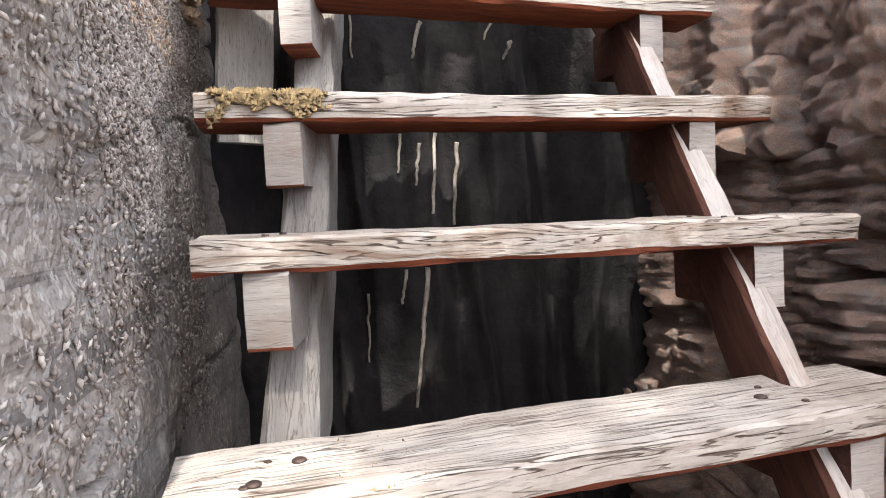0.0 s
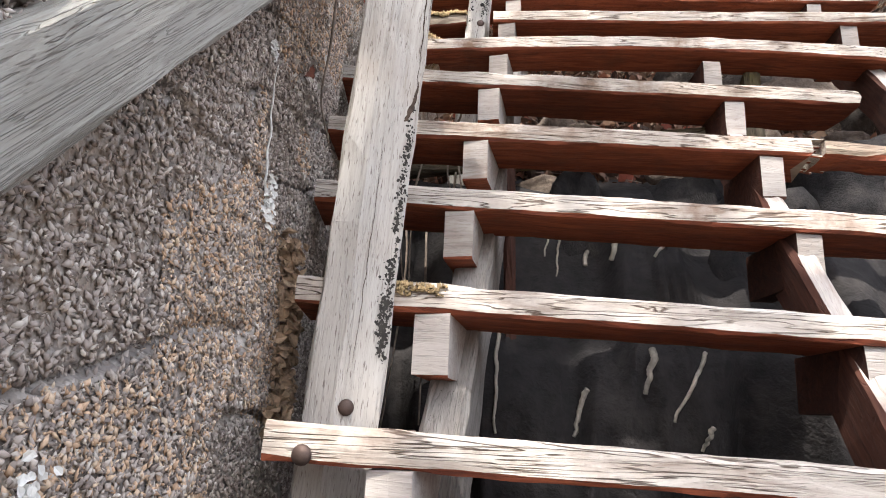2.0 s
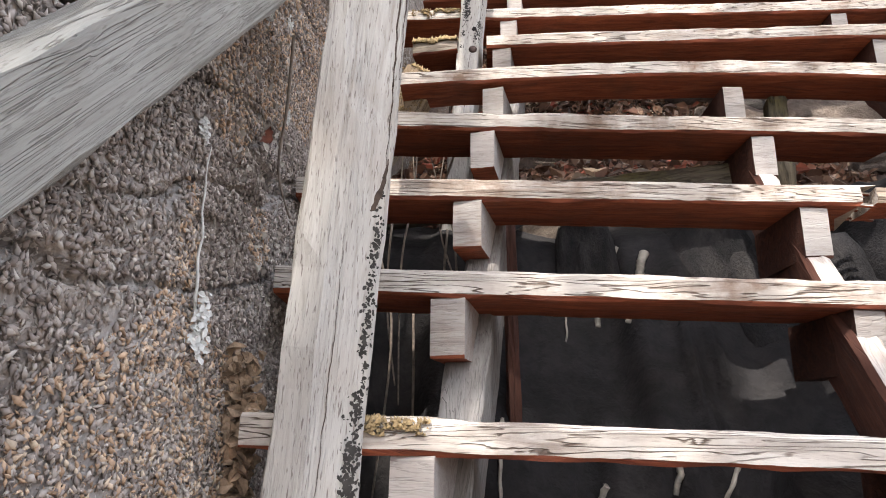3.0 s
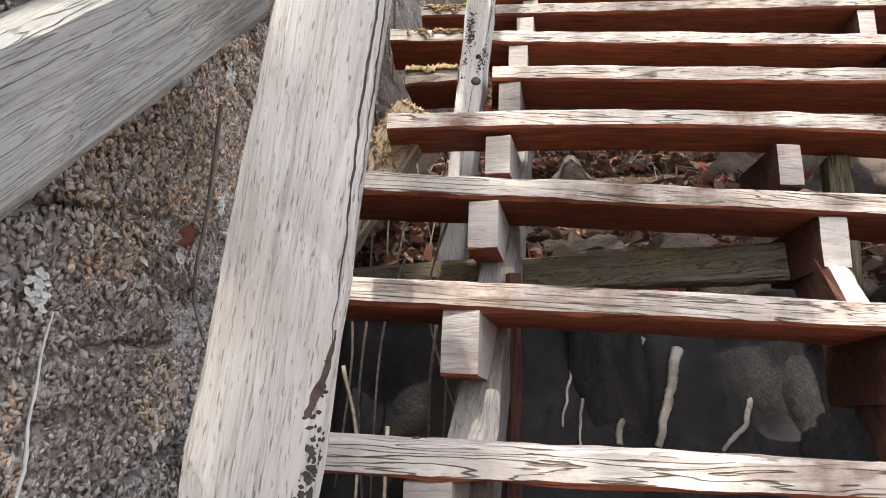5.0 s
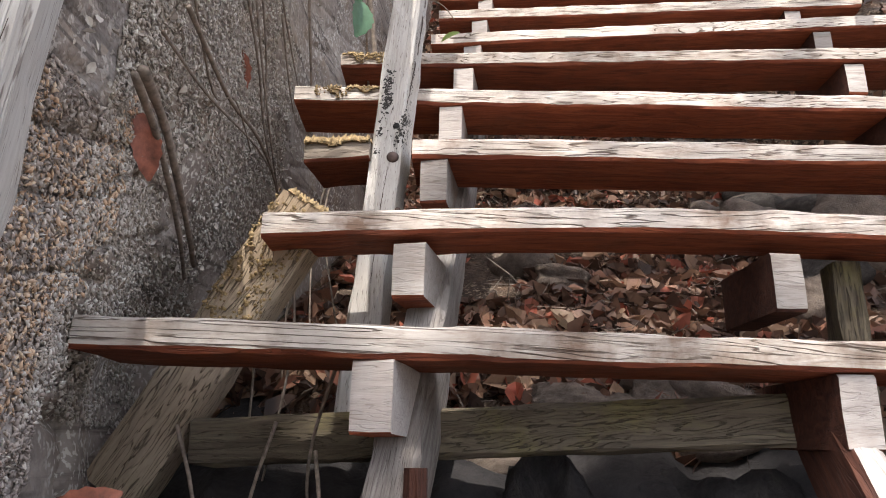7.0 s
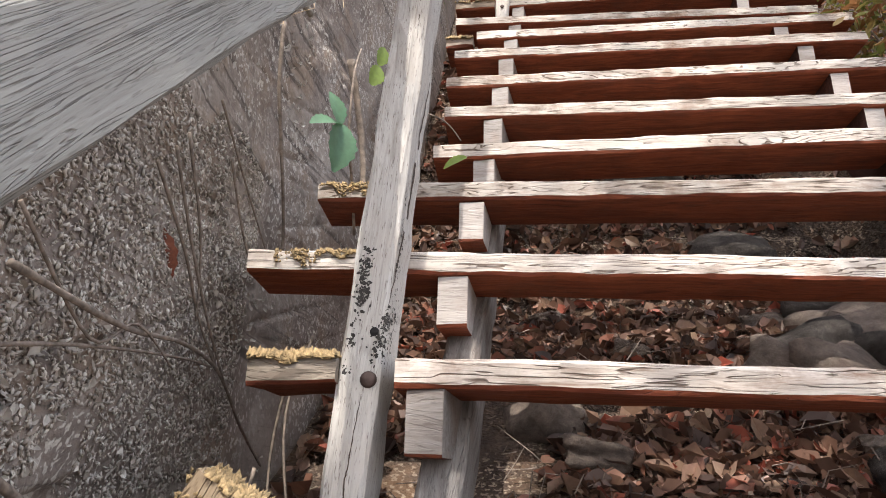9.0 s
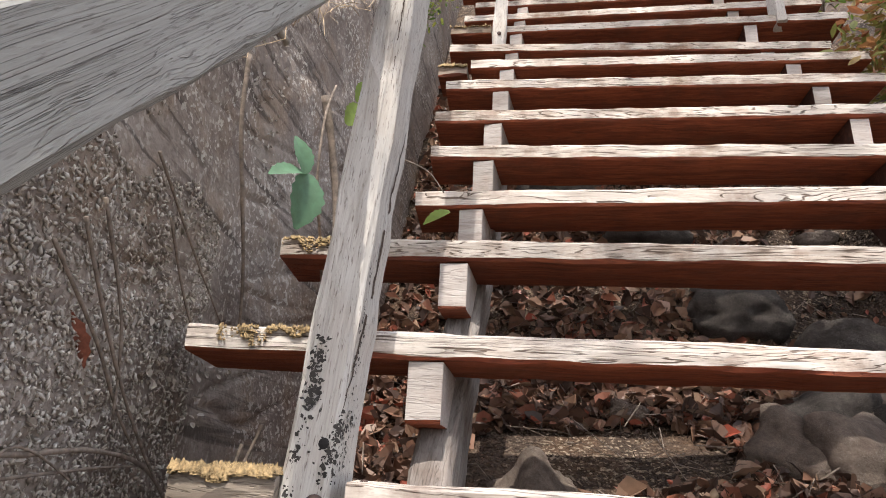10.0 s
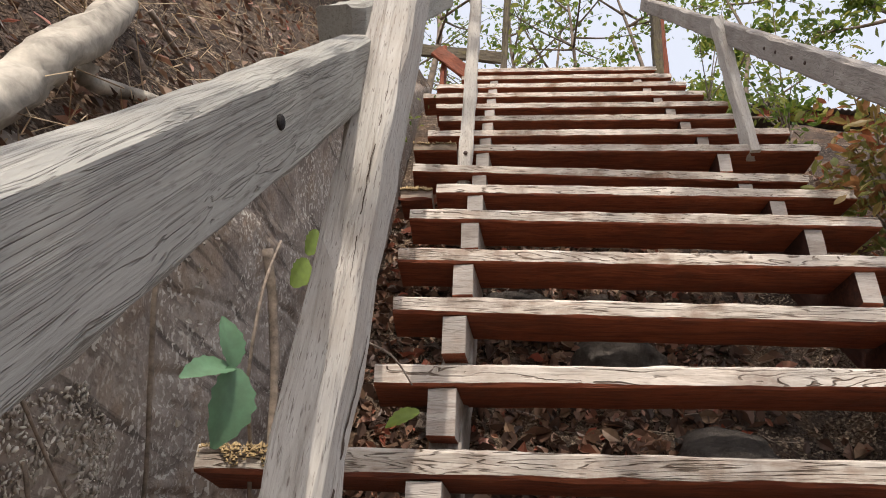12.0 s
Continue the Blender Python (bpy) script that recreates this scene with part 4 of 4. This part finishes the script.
def tube(name, points, r0, r1, mat, parent=None, sides=7, wob=0.0, seed=0, smooth=True):
    """A tapering round stick along the points, smoothed."""
    P = [Vector(p) for p in points]
    fine = []
    for i in range(len(P) - 1):
        a, b, c, d = P[max(i - 1, 0)], P[i], P[i + 1], P[min(i + 2, len(P) - 1)]
        for s in range(6):
            t = s / 6
            fine.append(0.5 * ((2 * b) + (c - a) * t + (2 * a - 5 * b + 4 * c - d) * t * t + (3 * b - a - 3 * c + d) * t ** 3))
    fine.append(P[-1])
    V, F = [], []
    for i, p in enumerate(fine):
        d = (fine[min(i + 1, len(fine) - 1)] - fine[max(i - 1, 0)]).normalized()
        u = d.orthogonal().normalized() if i == 0 else (u - d * u.dot(d)).normalized()
        w = d.cross(u)
        r = r0 + (r1 - r0) * i / (len(fine) - 1)
        for j in range(sides):
            a = 6.2832 * j / sides
            rr = r * (1 + wob * (noise.noise(Vector((i * 0.7, j * 1.3, seed * 3.1)))))
            V.append(p + (u * math.cos(a) + w * math.sin(a)) * rr)
    n = len(fine)
    for i in range(n - 1):
        for j in range(sides):
            F.append([i * sides + j, i * sides + (j + 1) % sides, (i + 1) * sides + (j + 1) % sides, (i + 1) * sides + j])
    F += [list(range(sides))[::-1], [(n - 1) * sides + j for j in range(sides)]]
    return sheet(name, [tuple(v) for v in V], F, mat, parent, smooth)


def on_wall(points, off=0.02):
    """Places on the rock wall from (y, z), a little proud of it."""
    out = []
    for y, z in points:
        x = float(wall_full(np.array([y]), np.array([z]))[0])
        out.append((x + off, y, z))
    return out


def build_twigs():
    for i, (pts, r) in enumerate([
            ([(2.0, 3.235), (2.27, 3.23), (2.47, 3.245), (2.66, 3.225), (2.85, 3.13), (3.0, 3.06)], 0.0045),
            ([(2.30, 3.52), (2.42, 3.40), (2.56, 3.29), (2.75, 3.18), (2.95, 3.08)], 0.003),
            ([(2.25, 3.47), (2.40, 3.38), (2.52, 3.30), (2.64, 3.23)], 0.003),
            ([(2.33, 3.56), (2.45, 3.42), (2.50, 3.29)], 0.003),
            ([(2.46, 3.70), (2.66, 3.60), (2.86, 3.515)], 0.0028),
            ([(1.93, 3.14), (2.19, 3.19), (2.45, 3.22), (2.62, 3.23)], 0.003),
            ([(1.90, 3.06), (2.05, 3.05), (2.26, 2.98), (2.43, 2.93)], 0.008),
            ([(1.88, 3.04), (2.04, 3.02), (2.25, 2.95), (2.42, 2.90)], 0.006),
            ([(2.54, 3.62), (2.64, 3.52), (2.74, 3.45)], 0.003),
            ([(2.0, 3.30), (2.2, 3.20), (2.3, 3.24), (2.45, 3.20)], 0.0025),
            ([(2.75, 4.1), (2.78, 3.95), (2.86, 3.80), (2.95, 3.65), (3.0, 3.5)], 0.006),
            ([(1.50, 2.62), (1.52, 2.50), (1.55, 2.40), (1.60, 2.33)], 0.003)]):
        tagged(tube("twig", on_wall(pts, 0.04), r, r * 0.6, M_TWIG, wob=0.3, seed=i), "thin dry grey twig hanging on the rock", "twig", "twigs on the rock")
    rng = np.random.RandomState(7)
    # pale tubes added on the rock face for its sunlit streaks: upper x and z, lower x and z, width
    for i, (xa, za, xb, zb, w) in enumerate([
            (0.23, 2.47, 0.17, 2.24, 0.029), (0.30, 2.44, 0.24, 2.24, 0.033), (0.45, 2.36, 0.35, 2.24, 0.018), (0.09, 2.48, 0.06, 2.27, 0.011), (-0.06, 2.48, -0.06, 2.24, 0.019), (0.31, 1.97, 0.29, 1.87, 0.024), (-0.05, 2.01, -0.05, 1.77, 0.014), (0.16, 1.88, 0.13, 1.77, 0.02), (0.43, 1.97, 0.35, 1.81, 0.015), (0.10, 2.33, 0.09, 2.20, 0.01), (-0.07, 2.33, -0.07, 2.16, 0.01),
            (0.14, 1.51, 0.12, 1.38, 0.018), (0.19, 1.55, 0.17, 1.29, 0.02), (0.26, 1.51, 0.24, 1.25, 0.02), (0.08, 1.54, 0.07, 1.42, 0.014), (0.15, 1.12, 0.09, 0.66, 0.023), (0.08, 1.12, 0.06, 1.01, 0.016), (-0.05, 1.04, -0.06, 0.81, 0.013), (0.43, 1.80, 0.41, 1.75, 0.017)]):
        fs = np.linspace(0, 1, 9)
        zr = za + (zb - za) * fs
        xr = xa + (xb - xa) * fs + rng.normal(size=9) * 0.002
        back = face_y(xr, zr) - 0.006
        pts = [(float(p), float(q), float(u)) for p, q, u in zip(xr, back, zr)]
        tagged(tube("rock_root", pts, w * 0.36, w * 0.22, M_ROOT_STREAK, wob=0.35, seed=130 + i, sides=8), "pale tube laid on the rock face for a sunlit streak", "root", "roots on the rock face")
    for i in range(16):
        x, y = rng.uniform(-0.42, -0.16), rng.uniform(1.75, 2.75)
        z1 = stair_z(y) - rng.uniform(0.1, 0.3)
        pts = [(x, y, z1), (x + rng.uniform(-.05, .05), y + rng.uniform(-.04, .04), z1 - 0.2), (x + rng.uniform(-.08, .08), y + rng.uniform(-.05, .05), z1 - rng.uniform(0.4, 0.7))]
        tagged(tube("rootlet", pts, 0.0035, 0.002, M_TWIG, wob=0.3, seed=30 + i, sides=5), "thin pale hanging root beneath the stair", "root", "hanging roots")
    big = tube("tree_root", [(-0.52, 2.2, 3.78), (-0.58, 2.404, 4.05), (-0.59, 2.454, 4.165), (-0.62, 2.57, 4.357), (-0.8, 2.8, 4.75)], 0.034, 0.032, M_ROOT_STREAK, sides=12, wob=0.35, seed=3)
    tagged(big, "thick pale tree root running over the bank", "tree root", "roots on the bank")
    for i, (pts, r) in enumerate([
            ([(-0.63, 2.58, 4.27), (-0.64, 2.60, 4.25), (-0.64, 2.71, 4.32), (-0.635, 2.825, 4.385), (-0.62, 2.93, 4.41), (-0.58, 3.05, 4.36)], 0.016),
            ([(-0.53, 2.25, 3.75), (-0.56, 2.35, 3.92), (-0.60, 2.47, 4.12), (-0.68, 2.6, 4.3)], 0.018),
            ([(-0.75, 2.8, 4.55), (-0.7, 2.95, 4.45), (-0.62, 3.15, 4.35)], 0.010),
            ([(-0.80, 2.9, 4.75), (-0.75, 3.1, 4.7), (-0.68, 3.3, 4.6)], 0.008),
            ([(-0.95, 2.85, 4.75), (-0.92, 2.95, 4.68), (-0.86, 3.12, 4.72), (-0.8, 3.3, 4.85)], 0.014),
            ([(-0.40, 2.92, 4.10), (-0.38, 2.98, 3.95), (-0.37, 3.02, 3.80), (-0.36, 3.03, 3.6)], 0.010)]):
        tagged(tube("tree_root", pts, r, r * 0.6, M_ROOT_STREAK if i < 2 else M_TWIG, sides=9, wob=0.35, seed=60 + i), "bent bare root on the soil bank", "tree root", "roots on the bank")


build_twigs()


def build_wall_marks():
    rng = np.random.RandomState(12)
    spots = [((1.324, 2.085), 0.017), ((0.85, 1.69), 0.014), ((1.514, 2.477), 0.011), ((1.46, 2.637), 0.010), ((1.63, 2.73), 0.010), ((1.64, 2.541), 0.008), ((1.30, 2.35), 0.010), ((0.764, 1.777), 0.010), ((2.05, 3.05), 0.012)]
    for i, (p, r) in enumerate(spots):
        q = on_wall([p], 0.012)[0]
        pts = rng.normal(size=(60, 3)) * np.array([0.15, 0.5, 0.8]) * r + np.array(q)
        pts[:, 2] += np.abs(rng.normal(size=60)) * r * (1.5 if i < 2 else 0.4)
        tagged(leaves("lichen_patch", pts, rng.normal(size=(60, 3)) * 0.3 + np.array([1, -0.5, 0.2]), np.full(60, r * 0.7), np.full(60, r * 0.5), M_DROP, i), "small white lichen patch on the rock", "lichen", "white patches on the rock", "stuff")
    trail = on_wall([(1.322, 2.10 + 0.03 * i) for i in range(9)], 0.012)
    tagged(tube("white_trail", trail, 0.0022, 0.001, M_DROP, wob=0.6, seed=5, sides=6), "thin white trail running down the rock", "trail")
    V = on_wall([(1.50 + rng.uniform(-0.05, 0.05), 1.92 + rng.uniform(-0.17, 0.17)) for _ in range(420)], 0.0)
    V = [(v[0] + rng.uniform(0.0, 0.03), v[1], v[2]) for v in V]
    tagged(leaves("ochre_growth", V, rng.normal(size=(len(V), 3)) * 0.6 + np.array([1, -0.7, 0]), rng.uniform(0.012, 0.03, len(V)), rng.uniform(0.01, 0.022, len(V)), M_OCHRE, 8, curl=0.5), "crumbly ochre growth where rock meets the treads", "fungus", kind="stuff")
    def crumbs(name, label, n, y, z, size, mat, seed, least):
        keep = vnoise(y * 2.1, z * 2.1, 0 * y, seed) * 0.7 + vnoise(y * 7, z * 7, 0 * y, seed + 1) * 0.3 > least
        y, z = y[keep], z[keep]
        m = len(y)
        C = np.stack([wall_full(y, z) + 0.003, y, z], 1)
        N = np.array([1.0, 0.12, 0.0]) + rng.normal(size=(m, 3)) * 0.35
        N = N / np.linalg.norm(N, axis=1, keepdims=True)
        A = rng.normal(size=(m, 3))
        A = A - N * (A * N).sum(1, keepdims=True)
        A = A / np.linalg.norm(A, axis=1, keepdims=True)
        B = np.cross(N, A)
        la = (size * rng.uniform(0.4, 1.5, m) ** 1.3)[:, None]
        lb, lc = la * rng.uniform(0.2, 0.6, (m, 1)), la * rng.uniform(0.25, 0.55, (m, 1))
        V = np.stack([C + A * la, C + B * lb + A * la * 0.3, C - A * la + B * lb * 0.4, C - B * lb, C + N * lc + A * la * 0.2, C - N * lc], 1).reshape(-1, 3)
        F = np.array([[0, 1, 4], [1, 2, 4], [2, 3, 4], [3, 0, 4], [1, 0, 5], [2, 1, 5], [3, 2, 5], [0, 3, 5]])
        F = (np.arange(m)[:, None, None] * 6 + F[None]).reshape(-1, 3)
        tagged(sheet(name, V.tolist(), F.tolist(), mat, None, True), label, "lichen crust", kind="stuff")

    n = 24000
    crumbs("lichen_crust", "grey brown crumbly lichen crust on the rock wall", n, rng.uniform(0.3, 1.5, n), 2.75 - 1.9 * rng.uniform(0, 1, n) ** 1.4, 0.0048, M_CRUMB, 18, 0.50)
    n = 95000
    y, z = rng.uniform(0.3, 1.95, n), rng.uniform(1.3, 3.0, n)
    crumbs("lichen_crust", "fine brown crumbly crust on the upper rock wall", n, y, z, 0.0049, M_CRUMB, 49, 0.2 + np.clip((1.85 - z) * 0.9, 0, 0.6))
    n = 44000
    crumbs("tan_crust", "tan crumbly crust in patches on the rock wall", n, rng.uniform(0.7, 2.0, n), rng.uniform(1.6, 3.2, n), 0.0050, M_CRUMB_TAN, 28, 0.44)
    n = 30000
    crumbs("grey_scales", "pale grey lichen scales on the brown rock", n, 1.9 + 0.95 * rng.uniform(0, 1, n) ** 1.5, rng.uniform(2.6, 3.9, n), 0.0048, M_LICHEN, 38, 0.44)
    # pale lichen scales on the wall, denser in patches
    n = 5200
    y, z = rng.uniform(1.3, 3.1, n), rng.uniform(1.9, 4.4, n)
    keep = vnoise(y * 2.6, z * 2.6, 0 * y, 15) + 0.25 * vnoise(y * 9, z * 9, 0 * y, 16) > 0.66
    y, z = y[keep], z[keep]
    x = wall_full(y, z) + 0.004
    m = len(y)
    ln = rng.uniform(0.006, 0.02, m)
    tagged(leaves("lichen_scales", np.stack([x, y, z], 1), rng.normal(size=(m, 3)) * 0.5 + np.array([1, -0.2, 0.1]), ln, ln * rng.uniform(0.3, 0.8, m), M_LICHEN, 17, curl=0.5), "pale grey lichen scales scattered on the rock", "lichen", kind="stuff")


M_CRUMB = foliage("crust_crumbs", [(0.0, (0.25, 0.205, 0.18)), (0.4, (0.40, 0.34, 0.30)), (0.85, (0.56, 0.49, 0.43)), (1.0, (0.74, 0.68, 0.61))], 0.95, 0.0)
M_CRUMB_TAN = foliage("tan_crumbs", [(0.0, (0.46, 0.31, 0.20)), (0.5, (0.70, 0.49, 0.33)), (1.0, (0.80, 0.66, 0.50))], 0.95, 0.0)
M_LICHEN = foliage("lichen_scales", [(0.0, (0.34, 0.29, 0.24)), (0.5, (0.52, 0.47, 0.41)), (1.0, (0.74, 0.70, 0.63))], 0.9, 0.0)
build_wall_marks()


# ---- plants ----
def big_leaf(place, way, up, length, width, mat, parent):
    """One broad leaf with a toothed edge and a folded midrib."""
    a, n = Vector(way).normalized(), Vector(up).normalized()
    b = n.cross(a).normalized()
    n = a.cross(b)
    bm = bmesh.new()
    steps = 11
    rows = []
    for i in range(steps + 1):
        t = i / steps
        w = width / 2 * math.sin(math.pi * min(1, t * 0.92 + 0.06)) ** 0.8 * (1 + 0.16 * (i % 2))
        c = Vector(place) + a * length * t - n * length * 0.25 * t * t
        rows.append([bm.verts.new(c + b * w * s + n * abs(s) * w * 0.3) for s in (-1, -0.5, 0, 0.5, 1)])
    for r, q in zip(rows, rows[1:]):
        for j in range(4):
            bm.faces.new((r[j], r[j + 1], q[j + 1], q[j]))
    return part("leaf", bm, mat, parent, smooth=True)


def build_seedling():
    plant = tagged(new("seedling"), "small green plant with toothed leaves on the rock", "plant")
    stem = tube("stem", [(-0.37, 2.98, 3.62), (-0.36, 2.9, 3.72), (-0.345, 2.80, 3.80), (-0.34, 2.78, 3.95), (-0.35, 2.85, 4.08)], 0.004, 0.0025, M_TWIG, plant)
    big_leaf((-0.345, 2.74, 3.80), (0.15, -0.2, -1), (1, -0.6, 0.1), 0.12, 0.075, M_TEAL, plant)
    big_leaf((-0.35, 2.74, 3.80), (-0.25, -1, -0.25), (0.5, -0.3, 0.8), 0.10, 0.045, M_TEAL, plant)
    big_leaf((-0.35, 2.74, 3.80), (-0.1, -0.35, 1), (1, -0.6, 0.1), 0.08, 0.045, M_TEAL, plant)
    big_leaf((-0.30, 2.95, 3.86), (0.2, 0.3, -0.8), (1, -0.8, 0.2), 0.09, 0.05, M_GREEN, plant)
    big_leaf((-0.34, 2.92, 4.02), (0.3, 0.2, 0.8), (1, -0.7, 0.2), 0.08, 0.045, M_GREEN, plant)
    big_leaf((-0.34, 2.98, 4.12), (0.3, 0.1, 0.9), (1, -0.7, 0.2), 0.07, 0.04, M_GREEN, plant)
    sprig = tagged(new("sprig"), "single green leaf on a thin runner among the treads", "plant")
    tube("stem", [(-0.20, 2.86, 3.90), (-0.13, 2.87, 3.87), (-0.09, 2.88, 3.82)], 0.002, 0.0015, M_TWIG, sprig)
    big_leaf((-0.075, 2.88, 3.775), (-1, -0.2, -0.35), (0.1, -0.8, 0.6), 0.06, 0.032, M_GREEN, sprig)
    for i, (p, way, ln) in enumerate([((-0.425, 1.90, 2.487), (1, 0.1, 0.45), 0.085), ((-0.515, 2.37, 3.42), (0.05, 0.6, -0.8), 0.12), ((-0.46, 2.0, 3.05), (0.2, 0.4, -1), 0.10), ((-0.43, 1.58, 2.52), (0.2, 0.2, -1), 0.07)]):
        d = tagged(new("fallen_leaf"), "red brown dead leaf caught beside the stair", "leaf", "caught dead leaves")
        big_leaf(p, way, (0.6, -0.8, 0.4), ln, ln * 0.42, M_RUST, d)


M_RUST = plain("rust_leaf", (0.30, 0.10, 0.06), 0.5, 0, 0.3, 50, 0.002)
build_seedling()


def bush(label, place, spread, n, size, mat, seed, category="bush"):
    rng = np.random.RandomState(seed)
    root = tagged(new("bush"), label, category)
    P = Vector(place)
    tips = []
    for i in range(9):
        d = Vector((rng.normal() * spread[0], rng.normal() * spread[1], abs(rng.normal()) * spread[2] + 0.1))
        tube("stem", [P, P + d * 0.5 + Vector((0, 0, 0.05)), P + d], 0.006, 0.002, M_TWIG, root, 5)
        tips += [P + d * f for f in (0.5, 0.7, 0.85, 1.0)]
    C = np.array([tips[rng.randint(len(tips))] for _ in range(n)]) + rng.normal(size=(n, 3)) * 0.06
    ln = size * rng.uniform(0.6, 1.3, n)
    leaves("leaf_mass", C, rng.normal(size=(n, 3)) + np.array([0, -0.5, 0.8]), ln, ln * 0.42, mat, seed, root)["kind"] = "stuff"
    return root


bush("bush with reddish and green leaves beside the stair", (1.52, 4.0, 4.72), (0.11, 0.12, 0.42), 620, 0.06, M_BUSH, 3)
bush("bush with reddish and green leaves beside the stair", (1.55, 3.7, 4.5), (0.10, 0.12, 0.4), 420, 0.055, M_BUSH, 4)
bush("low green bush beside the upper stair", (1.62, 4.75, 5.75), (0.14, 0.2, 0.35), 320, 0.05, M_GREEN, 5)
bush("low green bush beside the upper stair", (1.7, 5.9, 7.0), (0.2, 0.2, 0.45), 300, 0.05, M_GREEN, 6)
bush("small green bush at the tread ends", (-0.42, 4.1, 5.25), (0.05, 0.12, 0.16), 240, 0.03, M_GREEN, 7)
bush("green bush at the head of the stair", (0.45, 6.5, 7.2), (0.3, 0.2, 0.25), 260, 0.06, M_GREEN, 8)


def tree(label, place, height, r, crown, n, size, mat, seed, lean=(0, 0), limbs=9, start=0.45):
    """A tapered trunk, limbs, twigs and a loose crown of many leaves."""
    rng = np.random.RandomState(seed)
    root = tagged(new("tree"), label, "tree", "trees")
    P = Vector(place)
    top = P + Vector((lean[0], lean[1], height))
    path = [P + (top - P) * f + Vector((rng.normal() * 0.03 * height * f, rng.normal() * 0.03 * height * f, 0)) for f in (0, 0.25, 0.5, 0.75, 1)]
    path[0] = P - Vector((0, 0, 0.3))
    tube("trunk", path, r, r * 0.25, M_BARK, root, 9, 0.2, seed)
    tips = []
    for i in range(limbs):
        f = start + (1 - start) * rng.rand()
        k = min(int(f * 4), 3)
        a = path[k] + (path[k + 1] - path[k]) * (f * 4 - k)
        d = Vector((rng.normal() * crown[0], rng.normal() * crown[1], rng.uniform(0.1, 1) * crown[2]))
        b = a + d
        tube("limb", [a, a + d * 0.5 + Vector((0, 0, -0.05 * d.length)), b], r * 0.4, r * 0.08, M_BARK, root, 6, 0.2, seed + i)
        tips += [a + d * q for q in (0.45, 0.6, 0.75, 0.9, 1.0)]
        for j in range(3):
            e = b + Vector((rng.normal() * crown[0], rng.normal() * crown[1], rng.normal() * crown[2])) * 0.35
            tube("twig", [a + d * 0.6, (a + d * 0.6 + e) / 2 + Vector((0, 0, 0.05)), e], r * 0.12, r * 0.04, M_BARK, root, 4)
            tips += [e, (a + d * 0.6 + e) / 2]
    C = np.array([tips[rng.randint(len(tips))] for _ in range(n)]) + rng.normal(size=(n, 3)) * 0.11 * np.array(crown)
    ln = size * rng.uniform(0.6, 1.3, n)
    leaves("crown", C, rng.normal(size=(n, 3)) + np.array([0, 0, 0.7]), ln, ln * 0.5, mat, seed, root)["kind"] = "stuff"
    return root


def gz(x, y):
    return float(ground_z(np.array(x), np.array(y)))


for i, (x, y, h, r, n) in enumerate([(1.2, 9.5, 5.5, 0.05, 500), (2.6, 10.5, 7, 0.07, 2200), (0.4, 11, 7, 0.06, 600), (4.4, 14.5, 8, 0.1, 3600), (3.2, 8.6, 4.5, 0.05, 1700), (-1.0, 10, 7, 0.07, 700), (6.2, 17, 9, 0.12, 2400), (1.6, 15, 9, 0.1, 1200), (-3, 14, 9, 0.12, 1600), (5.2, 8.2, 6, 0.09, 2600)]):
    tree("slender tree with sparse yellow green leaves", (x, y, gz(x, y)), h, r, (0.14 * h, 0.14 * h, 0.16 * h), n, 0.11, M_GREEN, 100 + i, limbs=11, start=0.3)
# tall trees down the slope, whose crowns dapple the stair
tree("tall leafy tree shading the stair from downhill", (1.5, -4.2, gz(1.5, -4.2)), 12.5, 0.2, (1.9, 1.9, 1.2), 3200, 0.15, M_GREEN, 201, (-1.2, 0.8), 22, 0.66)
tree("tall leafy tree shading the stair from downhill", (3.8, -1.7, gz(3.8, -1.7)), 14.5, 0.2, (1.9, 2.0, 1.4), 2800, 0.15, M_GREEN, 202, (-1.8, 0.6), 20, 0.62)


# ---- the house beyond the head of the stair ----
def box(sx, sy, sz):
    bm = bmesh.new()
    bmesh.ops.create_cube(bm, size=1.0)
    bmesh.ops.scale(bm, vec=(sx, sy, sz), verts=bm.verts)
    bmesh.ops.bevel(bm, geom=bm.edges[:], offset=min(sx, sy, sz) * 0.06, segments=1, affect="EDGES")
    return bm


def build_house():
    h = tagged(new("house"), "low red brown wooden house with a corrugated roof", "house")
    h.matrix_basis = pose(3.7, 9.0, 7.3, 0, 0, 8)
    for i in range(30):
        b = part("wall_board", box(0.17, 0.03, 2.05), M_RED, h)
        b.matrix_basis = Matrix.Translation((0.1 + i * 0.175, 0.3, 1.0))
    back = part("wall", box(5.2, 3.0, 2.0), M_RED, h)
    back.matrix_basis = Matrix.Translation((2.62, 1.85, 1.0))
    f = part("fascia", box(5.6, 0.04, 0.16), M_RED, h, "dark brown fascia board")
    f.matrix_basis = Matrix.Translation((2.6, -0.05, 2.06))
    xs, ys = np.arange(-0.25, 5.5, 0.02), np.array([-0.15, 1.2, 2.6, 4.0])
    X, Y = np.meshgrid(xs, ys)
    Z = 2.16 + 0.22 * np.minimum(Y + 0.15, 99) + 0.018 * np.sin(X * 6.2832 / 0.09)
    V = np.concatenate([np.stack([X, Y, Z], -1).reshape(-1, 3), np.stack([X, Y, Z - 0.02], -1).reshape(-1, 3)])
    g = grid_faces(len(ys), len(xs))
    m = len(xs) * len(ys)
    r = sheet("roof", V.tolist(), g + [[q + m for q in f_[::-1]] for f_ in g] + [[i + 1, i, i + m, i + m + 1] for i in range(len(xs) - 1)], M_ROOF, h)
    r["label"] = "dark grey corrugated sheet roof"


M_ROOF = plain("roof_sheet", (0.10, 0.09, 0.085), 0.6, 0.3, 0.3, 8, 0.002)
build_house()
